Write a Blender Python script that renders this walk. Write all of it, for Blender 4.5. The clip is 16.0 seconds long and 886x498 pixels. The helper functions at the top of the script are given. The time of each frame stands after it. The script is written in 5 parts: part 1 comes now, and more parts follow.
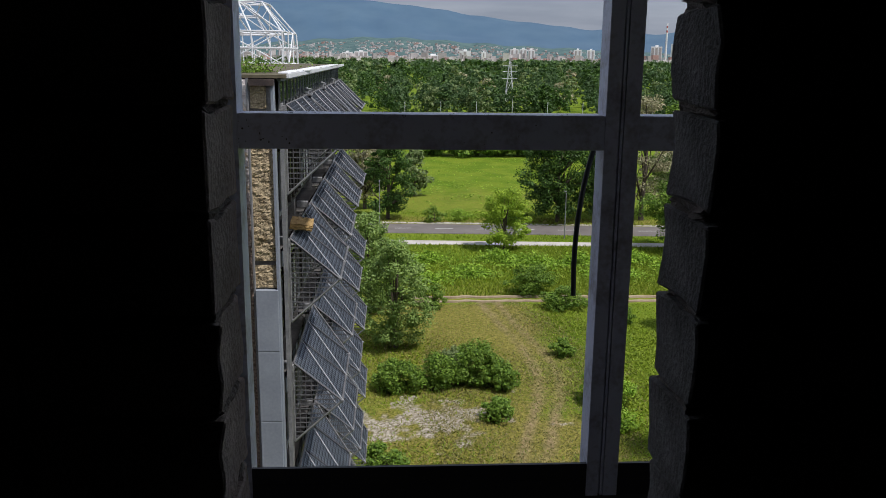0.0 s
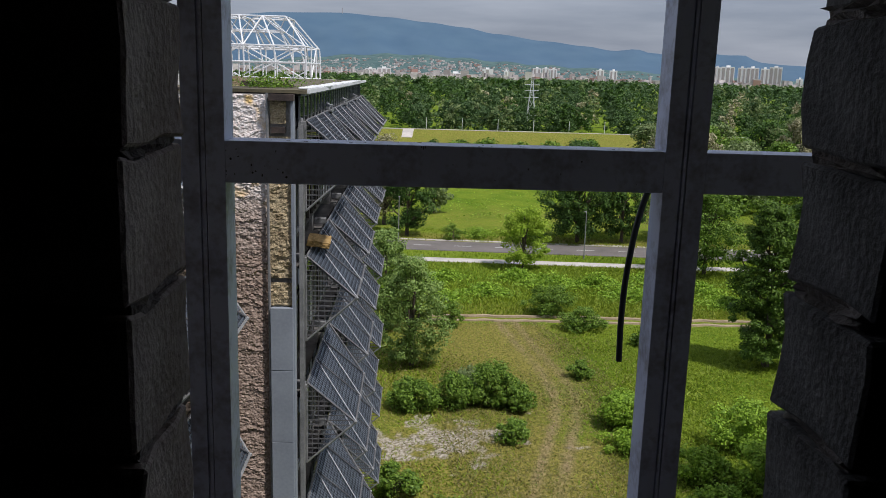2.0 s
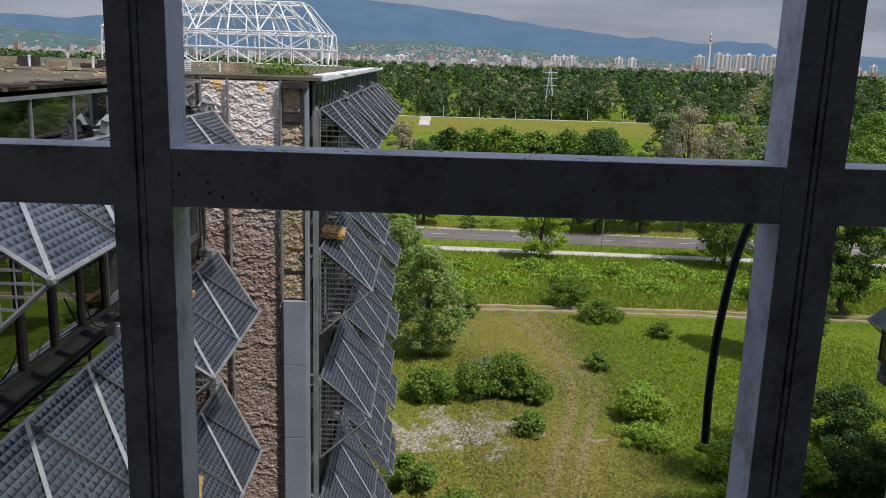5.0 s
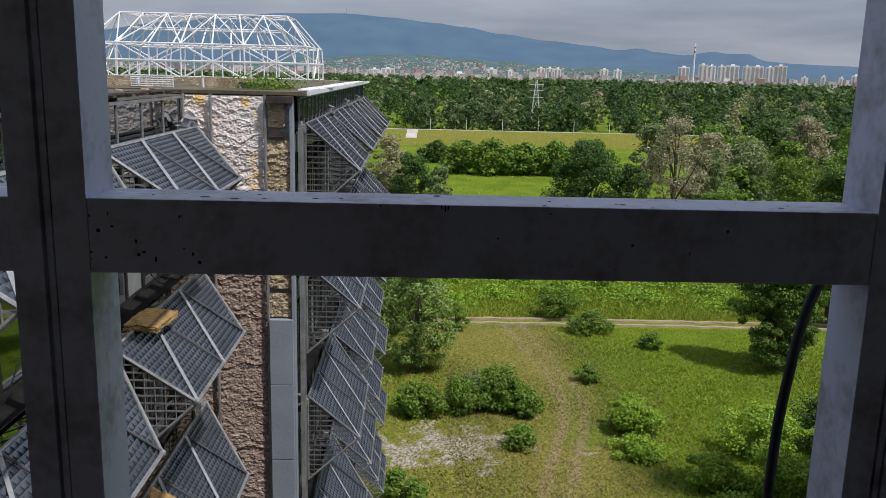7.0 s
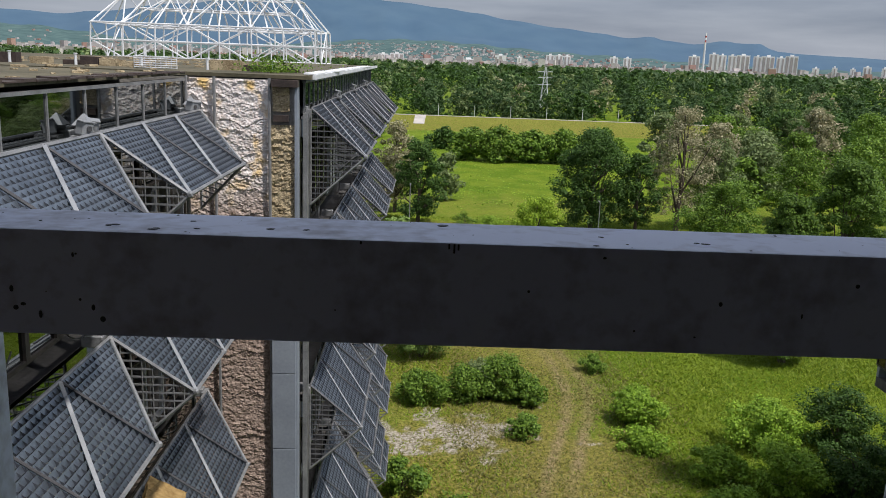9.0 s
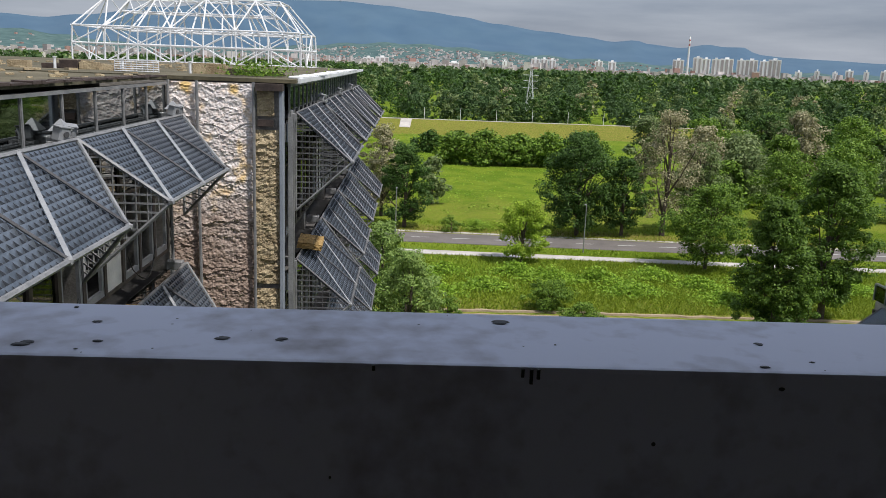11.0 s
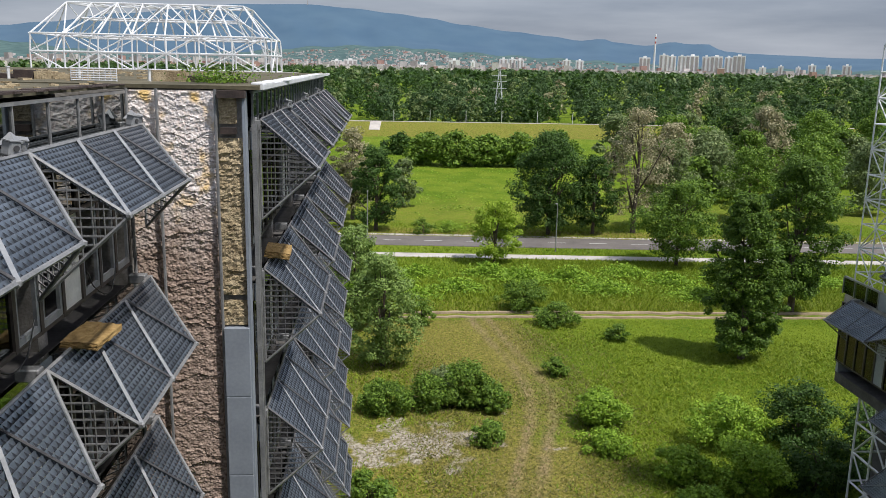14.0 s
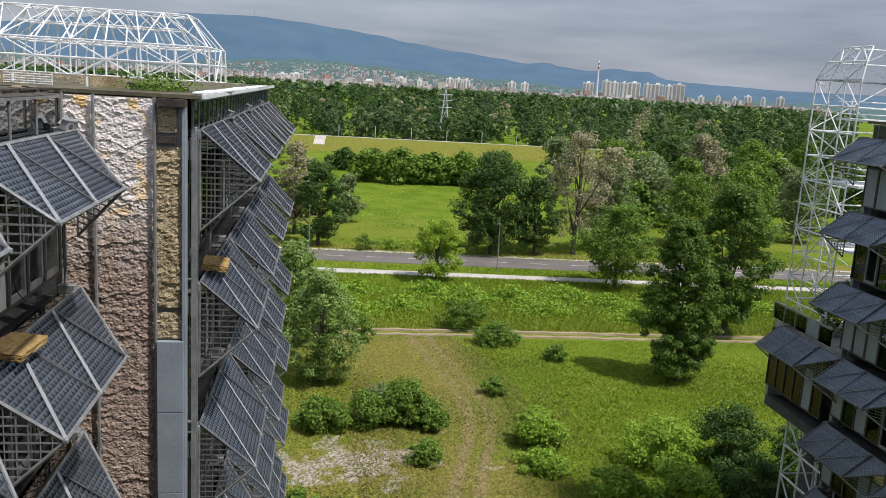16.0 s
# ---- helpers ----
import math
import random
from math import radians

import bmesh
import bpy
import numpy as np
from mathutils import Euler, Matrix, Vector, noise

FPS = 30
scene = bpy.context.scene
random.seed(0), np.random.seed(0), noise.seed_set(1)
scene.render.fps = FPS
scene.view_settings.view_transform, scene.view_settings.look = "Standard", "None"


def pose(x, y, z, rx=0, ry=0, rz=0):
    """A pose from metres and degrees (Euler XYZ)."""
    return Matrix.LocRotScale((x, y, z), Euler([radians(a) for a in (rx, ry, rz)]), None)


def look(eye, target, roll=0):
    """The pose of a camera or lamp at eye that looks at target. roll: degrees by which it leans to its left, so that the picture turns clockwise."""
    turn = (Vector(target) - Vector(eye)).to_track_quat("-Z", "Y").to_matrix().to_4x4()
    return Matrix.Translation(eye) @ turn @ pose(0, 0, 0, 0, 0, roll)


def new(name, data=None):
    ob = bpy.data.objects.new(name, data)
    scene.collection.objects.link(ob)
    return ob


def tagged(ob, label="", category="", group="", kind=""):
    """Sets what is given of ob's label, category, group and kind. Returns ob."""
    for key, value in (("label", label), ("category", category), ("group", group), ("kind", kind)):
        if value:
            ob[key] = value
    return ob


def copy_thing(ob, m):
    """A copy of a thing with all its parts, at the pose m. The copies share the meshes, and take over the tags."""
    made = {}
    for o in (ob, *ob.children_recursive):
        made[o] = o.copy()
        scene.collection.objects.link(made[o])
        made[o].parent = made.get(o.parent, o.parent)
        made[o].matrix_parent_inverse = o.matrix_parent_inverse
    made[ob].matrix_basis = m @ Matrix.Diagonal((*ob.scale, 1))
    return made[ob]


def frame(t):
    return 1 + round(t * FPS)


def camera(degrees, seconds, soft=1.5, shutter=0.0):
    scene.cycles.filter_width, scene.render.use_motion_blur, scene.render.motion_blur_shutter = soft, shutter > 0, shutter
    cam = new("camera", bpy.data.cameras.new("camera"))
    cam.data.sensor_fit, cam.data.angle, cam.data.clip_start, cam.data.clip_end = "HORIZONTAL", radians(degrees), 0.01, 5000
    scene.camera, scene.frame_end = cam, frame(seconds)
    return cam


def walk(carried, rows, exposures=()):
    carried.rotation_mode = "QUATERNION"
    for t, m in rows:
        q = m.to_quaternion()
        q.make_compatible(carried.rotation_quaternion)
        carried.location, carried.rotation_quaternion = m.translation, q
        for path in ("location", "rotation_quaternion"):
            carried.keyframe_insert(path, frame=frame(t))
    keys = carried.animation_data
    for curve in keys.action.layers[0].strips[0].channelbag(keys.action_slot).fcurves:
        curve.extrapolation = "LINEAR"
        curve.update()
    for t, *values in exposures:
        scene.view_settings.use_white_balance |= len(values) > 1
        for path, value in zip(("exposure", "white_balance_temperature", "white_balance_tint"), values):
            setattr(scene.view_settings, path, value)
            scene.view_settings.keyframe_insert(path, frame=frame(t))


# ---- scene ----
cam = camera(55.4, 16.0, 0.7)
EXPOSURES = [(0, -0.22, 6150, 14), (3.5, -0.27, 6150, 14), (8, -0.2, 6200, 13), (11, -0.08, 6250, 12), (16, -0.05, 6250, 12)]
PATH = [
    (0, (-0.139, -2.539, 1.552), (-0.023, -0.593, 1.105), 0.7),
    (0.5, (-0.109, -2.435, 1.559), (0.003, -0.485, 1.131), 1.2),
    (1, (-0.099, -2.354, 1.557), (-0.007, -0.399, 1.148), 2.1),
    (1.5, (-0.103, -2.227, 1.555), (-0.02, -0.27, 1.15), 2.0),
    (2, (-0.131, -2.107, 1.559), (-0.059, -0.151, 1.15), 1.7),
    (2.5, (-0.156, -2.022, 1.558), (-0.091, -0.068, 1.137), 1.5),
    (3, (-0.159, -1.948, 1.555), (-0.099, 0.006, 1.133), 1.4),
    (3.5, (-0.154, -1.838, 1.55), (-0.105, 0.117, 1.132), 1.2),
    (5.8, (-0.135, -1.333, 1.549), (-0.099, 0.613, 1.088), 2.2),
    (6, (-0.142, -1.292, 1.555), (-0.089, 0.652, 1.09), 2.1),
    (6.5, (-0.157, -1.213, 1.562), (-0.073, 0.738, 1.129), 1.6),
    (7, (-0.147, -1.154, 1.559), (-0.086, 0.803, 1.15), 1.4),
    (7.5, (-0.14, -0.999, 1.555), (-0.076, 0.959, 1.152), 1.8),
    (8, (-0.126, -0.949, 1.562), (-0.069, 1.006, 1.144), 2.2),
    (8.2, (-0.122, -0.93, 1.561), (-0.075, 1.024, 1.137), 2.2),
    (10.3, (-0.186, -0.546, 1.545), (-0.131, 1.402, 1.093), 2.4),
    (10.5, (-0.188, -0.523, 1.546), (-0.122, 1.424, 1.095), 2.4),
    (11, (-0.181, -0.453, 1.548), (-0.101, 1.498, 1.116), 2.2),
    (11.5, (-0.158, -0.348, 1.547), (-0.077, 1.605, 1.127), 1.7),
    (12, (-0.129, -0.272, 1.551), (-0.045, 1.68, 1.124), 1.0),
    (12.5, (-0.127, -0.212, 1.555), (-0.049, 1.738, 1.119), 1.2),
    (13, (-0.101, -0.214, 1.557), (-0.021, 1.737, 1.125), 1.0),
    (13.5, (-0.12, -0.16, 1.585), (-0.016, 1.791, 1.155), 1.0),
    (14, (-0.109, -0.138, 1.581), (0.035, 1.811, 1.154), 1.2),
    (14.5, (-0.097, -0.118, 1.575), (0.097, 1.828, 1.154), 1.6),
    (15, (-0.091, -0.108, 1.573), (0.128, 1.838, 1.165), 1.9),
    (15.5, (-0.081, -0.091, 1.568), (0.184, 1.852, 1.175), 2.7),
    (16, (-0.078, -0.083, 1.566), (0.201, 1.86, 1.185), 3.4),
]
walk(cam, [(t, look(eye, target, roll)) for t, eye, target, roll in PATH], EXPOSURES)


# ---- world, sun, exposure ----
SUN_AZ, SUN_EL = radians(126), radians(61)          # clockwise from +y, above the horizon
world = bpy.data.worlds.new("world")
scene.world = world
world.use_nodes = True
wn, wl = world.node_tree.nodes, world.node_tree.links
sky = wn.new("ShaderNodeTexSky")
sky.sky_type, sky.sun_disc = "NISHITA", False
sky.sun_elevation, sky.sun_rotation = SUN_EL, SUN_AZ
sky.dust_density, sky.air_density = 2.0, 1.0
w_co = wn.new("ShaderNodeTexCoord")
w_map = wn.new("ShaderNodeMapping")
w_map.inputs["Scale"].default_value = (1.2, 1.2, 9.0)
w_noise = wn.new("ShaderNodeTexNoise")
w_noise.inputs["Scale"].default_value, w_noise.inputs["Detail"].default_value = 2.2, 7.0
w_noise.inputs["Roughness"].default_value = 0.55
w_ramp = wn.new("ShaderNodeValToRGB")
w_ramp.color_ramp.elements[0].position, w_ramp.color_ramp.elements[0].color = 0.36, (2.5, 2.85, 3.5, 1)
w_ramp.color_ramp.elements[1].position, w_ramp.color_ramp.elements[1].color = 0.66, (4.5, 4.8, 5.3, 1)
w_mix = wn.new("ShaderNodeMix")
w_mix.data_type = "RGBA"
w_mix.inputs["Factor"].default_value = 0.82
wl.new(w_co.outputs["Generated"], w_map.inputs["Vector"])
wl.new(w_map.outputs["Vector"], w_noise.inputs["Vector"])
wl.new(w_noise.outputs["Fac"], w_ramp.inputs["Fac"])
wl.new(sky.outputs["Color"], w_mix.inputs[6])
wl.new(w_ramp.outputs["Color"], w_mix.inputs[7])
w_sep, w_rise, w_mul = wn.new("ShaderNodeSeparateXYZ"), wn.new("ShaderNodeMapRange"), wn.new("ShaderNodeVectorMath")   # an overcast sky is brightest overhead
w_rise.inputs["From Min"].default_value, w_rise.inputs["From Max"].default_value = 0.05, 1.0
w_rise.inputs["To Min"].default_value, w_rise.inputs["To Max"].default_value = 0.97, 1.45
w_mul.operation = "SCALE"
wl.new(w_co.outputs["Generated"], w_sep.inputs[0])
wl.new(w_sep.outputs["Z"], w_rise.inputs["Value"])
wl.new(w_mix.outputs[2], w_mul.inputs[0])
wl.new(w_rise.outputs[0], w_mul.inputs["Scale"])
wl.new(w_mul.outputs[0], wn["Background"].inputs["Color"])
wn["Background"].inputs["Strength"].default_value = 0.115
sun = new("sun", bpy.data.lights.new("sun", "SUN"))
sun.data.energy, sun.data.angle, sun.data.color = 4.8, radians(2.5), (1.0, 0.95, 0.87)
sun_dir = Vector((math.sin(SUN_AZ) * math.cos(SUN_EL), math.cos(SUN_AZ) * math.cos(SUN_EL), math.sin(SUN_EL)))
sun.matrix_world = look(sun_dir * 100, (0, 0, 0))


# ---- materials ----
def mat(name, c1, c2, rough=0.7, metal=0.0, scale=3.0, fine=40.0, bump=0.2, dist=0.01, rnd=0.0, spec=0.5, stretch=(1, 1, 1), ends=(0.2, 0.8)):
    """Two noises mix two colours; the finer one also lifts the surface."""
    m = bpy.data.materials.new(name)
    m.use_nodes = True
    n, l = m.node_tree.nodes, m.node_tree.links
    b = n["Principled BSDF"]
    co, mp = n.new("ShaderNodeTexCoord"), n.new("ShaderNodeMapping")
    mp.inputs["Scale"].default_value = stretch
    l.new(co.outputs["Object"], mp.inputs["Vector"])
    n1, n2 = n.new("ShaderNodeTexNoise"), n.new("ShaderNodeTexNoise")
    for node, s in ((n1, scale), (n2, fine)):
        node.inputs["Scale"].default_value, node.inputs["Detail"].default_value = s, 5.0
        l.new(mp.outputs["Vector"], node.inputs["Vector"])
    add = n.new("ShaderNodeMath")
    add.operation = "MULTIPLY_ADD"
    l.new(n1.outputs["Fac"], add.inputs[0])
    add.inputs[1].default_value = 1.3
    sub = n.new("ShaderNodeMath")
    sub.operation = "MULTIPLY_ADD"
    l.new(n2.outputs["Fac"], sub.inputs[0])
    sub.inputs[1].default_value, sub.inputs[2].default_value = 0.7, -0.5
    l.new(sub.outputs[0], add.inputs[2])
    ramp = n.new("ShaderNodeValToRGB")
    ramp.color_ramp.elements[0].position, ramp.color_ramp.elements[1].position = ends
    ramp.color_ramp.elements[0].color, ramp.color_ramp.elements[1].color = (*c1, 1), (*c2, 1)
    l.new(add.outputs[0], ramp.inputs["Fac"])
    out = ramp.outputs["Color"]
    if rnd:
        info, hsv, ma = n.new("ShaderNodeObjectInfo"), n.new("ShaderNodeHueSaturation"), n.new("ShaderNodeMath")
        ma.operation = "MULTIPLY_ADD"
        l.new(info.outputs["Random"], ma.inputs[0])
        ma.inputs[1].default_value, ma.inputs[2].default_value = rnd, 1 - rnd / 2
        l.new(ma.outputs[0], hsv.inputs["Value"])
        l.new(out, hsv.inputs["Color"])
        out = hsv.outputs["Color"]
    l.new(out, b.inputs["Base Color"])
    b.inputs["Roughness"].default_value, b.inputs["Metallic"].default_value = rough, metal
    b.inputs["Specular IOR Level"].default_value = spec
    if bump:
        bp = n.new("ShaderNodeBump")
        bp.inputs["Strength"].default_value, bp.inputs["Distance"].default_value = bump, dist
        l.new(n2.outputs["Fac"], bp.inputs["Height"])
        l.new(bp.outputs["Normal"], b.inputs["Normal"])
    return m


def leaf_mat(name, c1, c2, glow=0.30):
    """Leaves: light falls on them and partly through them; each leaf has its own tone."""
    m = bpy.data.materials.new(name)
    m.use_nodes = True
    n, l = m.node_tree.nodes, m.node_tree.links
    geo, ramp = n.new("ShaderNodeNewGeometry"), n.new("ShaderNodeValToRGB")
    ramp.color_ramp.elements[0].color, ramp.color_ramp.elements[1].color = (*c1, 1), (*c2, 1)
    l.new(geo.outputs["Random Per Island"], ramp.inputs["Fac"])
    b, tr, mix = n["Principled BSDF"], n.new("ShaderNodeBsdfTranslucent"), n.new("ShaderNodeMixShader")
    b.inputs["Roughness"].default_value = 0.55
    b.inputs["Specular IOR Level"].default_value = 0.25
    l.new(ramp.outputs["Color"], b.inputs["Base Color"])
    l.new(ramp.outputs["Color"], tr.inputs["Color"])
    mix.inputs[0].default_value = glow
    l.new(b.outputs[0], mix.inputs[1])
    l.new(tr.outputs[0], mix.inputs[2])
    l.new(mix.outputs[0], n["Material Output"].inputs["Surface"])
    return m


def glass_mat(name, tint, ior=1.6):
    """A clear pane: gloss by Fresnel over a tinted see-through."""
    m = bpy.data.materials.new(name)
    m.use_nodes = True
    n, l = m.node_tree.nodes, m.node_tree.links
    n.remove(n["Principled BSDF"])
    tr, gl, fr, mix = (n.new("ShaderNode" + k) for k in ("BsdfTransparent", "BsdfGlossy", "Fresnel", "MixShader"))
    tr.inputs["Color"].default_value = (*tint, 1)
    gl.inputs["Roughness"].default_value = 0.03
    gl.inputs["Color"].default_value = (0.85, 0.9, 0.9, 1)
    fr.inputs["IOR"].default_value = ior
    l.new(fr.outputs[0], mix.inputs[0])
    l.new(tr.outputs[0], mix.inputs[1])
    l.new(gl.outputs[0], mix.inputs[2])
    l.new(mix.outputs[0], n["Material Output"].inputs["Surface"])
    return m


M = {
    "frame": mat("painted_aluminium", (0.30, 0.28, 0.31), (0.70, 0.73, 0.86), 0.45, 0.0, 8, 55, 0.12, 0.002, ends=(0.12, 0.56)),
    "block": mat("concrete_block", (0.11, 0.10, 0.09), (0.28, 0.26, 0.24), 0.95, 0.0, 9, 90, 1.0, 0.006, 0.25),
    # brown plaster, made paler to hold the light that falls on this jamb
    "lit_plastered_block": mat("brownish_lit_plastered_block", (0.26, 0.195, 0.155), (0.54, 0.45, 0.385), 0.95, 0.0, 6, 80, 1.0, 0.006, 0.25),
    "mortar": mat("mortar", (0.15, 0.125, 0.105), (0.32, 0.275, 0.24), 1.0, 0.0, 9, 60, 1.0, 0.012),
    # near-black base colour: the room's lack of light is put into it
    "plaster": mat("unlit_dark_plaster", (0.045, 0.042, 0.04), (0.085, 0.08, 0.075), 0.95, 0.0, 2, 30, 0.3, 0.005),
    "rubber": mat("black_rubber", (0.012, 0.012, 0.012), (0.025, 0.025, 0.025), 0.5, 0.0, 8, 50, 0.1, 0.001),
    "slat": mat("louvre_aluminium", (0.17, 0.20, 0.24), (0.32, 0.36, 0.415), 0.36, 0.8, 1.5, 18, 0.1, 0.003, 0.2),
    "fin": mat("louvre_fin", (0.06, 0.068, 0.08), (0.11, 0.12, 0.14), 0.5, 0.3, 2, 20, 0.1, 0.003),
    "tube": mat("galvanised_tube", (0.19, 0.195, 0.20), (0.36, 0.36, 0.36), 0.5, 0.4, 3, 30, 0.1, 0.002),
    "strip": mat("pale_strip", (0.22, 0.23, 0.245), (0.33, 0.34, 0.35), 0.55, 0.2, 3, 30, 0.1, 0.002),
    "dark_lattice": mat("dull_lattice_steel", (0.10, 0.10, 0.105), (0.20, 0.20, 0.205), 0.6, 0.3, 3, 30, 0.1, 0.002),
    "dark_bar": mat("dark_steel", (0.05, 0.05, 0.055), (0.11, 0.11, 0.115), 0.6, 0.3, 4, 40, 0.1, 0.002),
    "white_tube": mat("white_painted_steel", (0.62, 0.63, 0.64), (0.82, 0.83, 0.84), 0.5, 0.0, 1, 12, 0.05, 0.002),
    "grey_panel": mat("grey_cladding", (0.215, 0.24, 0.28), (0.30, 0.33, 0.375), 0.5, 0.0, 0.9, 14, 0.08, 0.003, 0.1),
    "wool": mat("mineral_wool", (0.24, 0.145, 0.045), (0.46, 0.31, 0.125), 1.0, 0.0, 9, 70, 1.0, 0.02),
    "old_foam": mat("weathered_insulation", (0.26, 0.195, 0.11), (0.58, 0.47, 0.30), 1.0, 0.0, 4, 34, 1.0, 0.03),
    "brown": mat("brown_frame", (0.028, 0.021, 0.018), (0.07, 0.058, 0.05), 0.6, 0.0, 4, 40, 0.1, 0.003),
    "white_panel": mat("white_infill_panel", (0.50, 0.49, 0.46), (0.66, 0.65, 0.62), 0.7, 0.0, 1.5, 20, 0.1, 0.003, 0.35),
    "concrete": mat("weathered_concrete", (0.20, 0.185, 0.165), (0.40, 0.38, 0.35), 0.95, 0.0, 1.5, 20, 0.5, 0.02),
    "roof": mat("roof_gravel", (0.050, 0.045, 0.025), (0.15, 0.130, 0.080), 1.0, 0.0, 0.8, 9, 0.6, 0.03),
    # near-black that puts the shade of unlit rooms into the surface
    "unlit_dark": mat("unlit_dark", (0.045, 0.042, 0.04), (0.11, 0.105, 0.10), 0.95, 0.0, 1, 12, 0.2, 0.01),
    # rust tone; also colours the shade in kerb openings and corner slots
    "rust_and_shade": mat("rusty_edge_and_shade", (0.03, 0.022, 0.02), (0.085, 0.06, 0.05), 0.9, 0.0, 3, 25, 0.5, 0.01),
    "asphalt": mat("asphalt", (0.105, 0.093, 0.085), (0.165, 0.148, 0.135), 0.9, 0.0, 0.3, 6, 0.3, 0.01),
    "paving": mat("pale_paving", (0.36, 0.33, 0.30), (0.52, 0.48, 0.44), 0.95, 0.0, 0.5, 8, 0.3, 0.01),
    "line": mat("road_paint", (0.55, 0.55, 0.53), (0.75, 0.75, 0.72), 0.8, 0.0, 3, 30, 0.1, 0.003),
    "bark": mat("bark", (0.05, 0.04, 0.03), (0.14, 0.11, 0.085), 1.0, 0.0, 4, 30, 0.8, 0.02),
    "city_white": mat("pale_facade", (0.74, 0.74, 0.74), (0.90, 0.90, 0.88), 0.9, 0.0, 0.02, 0.3, 0, 0, 0.2),
    # far house walls: haze mutes this base colour
    "house_haze": mat("hazy_pale_house_wall", (0.40, 0.36, 0.35), (0.66, 0.62, 0.60), 0.9, 0.0, 0.02, 0.3, 0, 0, 0.3),
    "city_dark": mat("facade_recess", (0.33, 0.30, 0.29), (0.47, 0.44, 0.42), 0.9, 0.0, 0.02, 0.3, 0, 0),
    "dusty_pane": mat("dusty_dark_pane", (0.012, 0.014, 0.014), (0.035, 0.037, 0.036), 0.28, 0.0, 1.2, 14, 0.05, 0.002),
    "glass": glass_mat("tinted_pane", (0.35, 0.42, 0.40), 1.5),
    "clear_pane": glass_mat("clear_greenish_pane", (0.74, 0.82, 0.78), 1.45),
    "mirror_glass": glass_mat("reflecting_pane", (0.05, 0.065, 0.06), 3.8),
    "leaf_dark": leaf_mat("leaf_dark", (0.030, 0.072, 0.012), (0.095, 0.178, 0.032)),
    "leaf_mid": leaf_mat("leaf_mid", (0.055, 0.118, 0.012), (0.225, 0.350, 0.045)),
    "leaf_bright": leaf_mat("leaf_bright", (0.130, 0.245, 0.018), (0.340, 0.500, 0.050)),
    "leaf_olive": leaf_mat("leaf_olive", (0.110, 0.165, 0.055), (0.260, 0.320, 0.130)),
    "leaf_willow": leaf_mat("leaf_willow", (0.120, 0.205, 0.042), (0.300, 0.410, 0.110)),
    "leaf_deep": leaf_mat("leaf_deep", (0.042, 0.092, 0.012), (0.165, 0.270, 0.036)),
    "leaf_lime": leaf_mat("leaf_lime", (0.170, 0.290, 0.018), (0.400, 0.520, 0.050), 0.40),
    "leaf_pale": leaf_mat("leaf_pale", (0.16, 0.165, 0.070), (0.52, 0.47, 0.30)),
    "leaf_far": leaf_mat("leaf_far", (0.046, 0.094, 0.031), (0.102, 0.168, 0.057)),
    "grass": leaf_mat("grass_blade", (0.125, 0.195, 0.010), (0.290, 0.360, 0.032)),
}


# ---- builders ----
def box(bm, lo, hi, turn=None):
    """A box between two corners; turn, a matrix, moves it."""
    vs = [bm.verts.new(Vector((x, y, z)) if turn is None else turn @ Vector((x, y, z)))
          for x in (lo[0], hi[0]) for y in (lo[1], hi[1]) for z in (lo[2], hi[2])]
    for f in ((0, 1, 3, 2), (4, 6, 7, 5), (0, 4, 5, 1), (2, 3, 7, 6), (0, 2, 6, 4), (1, 5, 7, 3)):
        bm.faces.new([vs[i] for i in f])
    return vs


def rod(bm, p, q, r, sides=6):
    p, q = Vector(p), Vector(q)
    m = (q - p).to_track_quat("Z", "Y").to_matrix()
    ring = [m @ Vector((r * math.cos(a), r * math.sin(a), 0)) for a in (2 * math.pi * i / sides for i in range(sides))]
    a, b = [bm.verts.new(p + v) for v in ring], [bm.verts.new(q + v) for v in ring]
    for i in range(sides):
        bm.faces.new((a[i], a[(i + 1) % sides], b[(i + 1) % sides], b[i]))
    bm.faces.new(a[::-1]), bm.faces.new(b)


def bar(bm, p, q, wide, high):
    """A flat bar from p to q, wide across, high along the upward side."""
    p, q = Vector(p), Vector(q)
    m = Matrix.Translation(p) @ (q - p).to_track_quat("Y", "Z").to_matrix().to_4x4()
    box(bm, (-wide / 2, 0, -high / 2), (wide / 2, (q - p).length, high / 2), m)


def bevelled(bm, width, segments=1):
    bmesh.ops.bevel(bm, geom=bm.edges[:], offset=width, segments=segments, affect="EDGES", profile=0.7)


def mesh_of(name, bm, material):
    bmesh.ops.recalc_face_normals(bm, faces=bm.faces[:])
    me = bpy.data.meshes.new(name)
    bm.to_mesh(me)
    bm.free()
    me.materials.append(material)
    return me


def part(name, bm, material, parent=None, label=""):
    ob = new(name, mesh_of(name, bm, material))
    ob.parent = parent
    return tagged(ob, label)


def empty(name, m, label, category, group="", kind=""):
    ob = new(name)
    ob.matrix_basis = m
    ob.empty_display_size = 0.2
    return tagged(ob, label, category, group, kind)


def slab(name, lo, hi, material, label="", category="", kind="structure", parent=None, bev=0.0):
    bm = bmesh.new()
    box(bm, lo, hi)
    if bev:
        bevelled(bm, bev)
    ob = part(name, bm, material, parent)
    return tagged(ob, label, category, "", kind if parent is None else "")


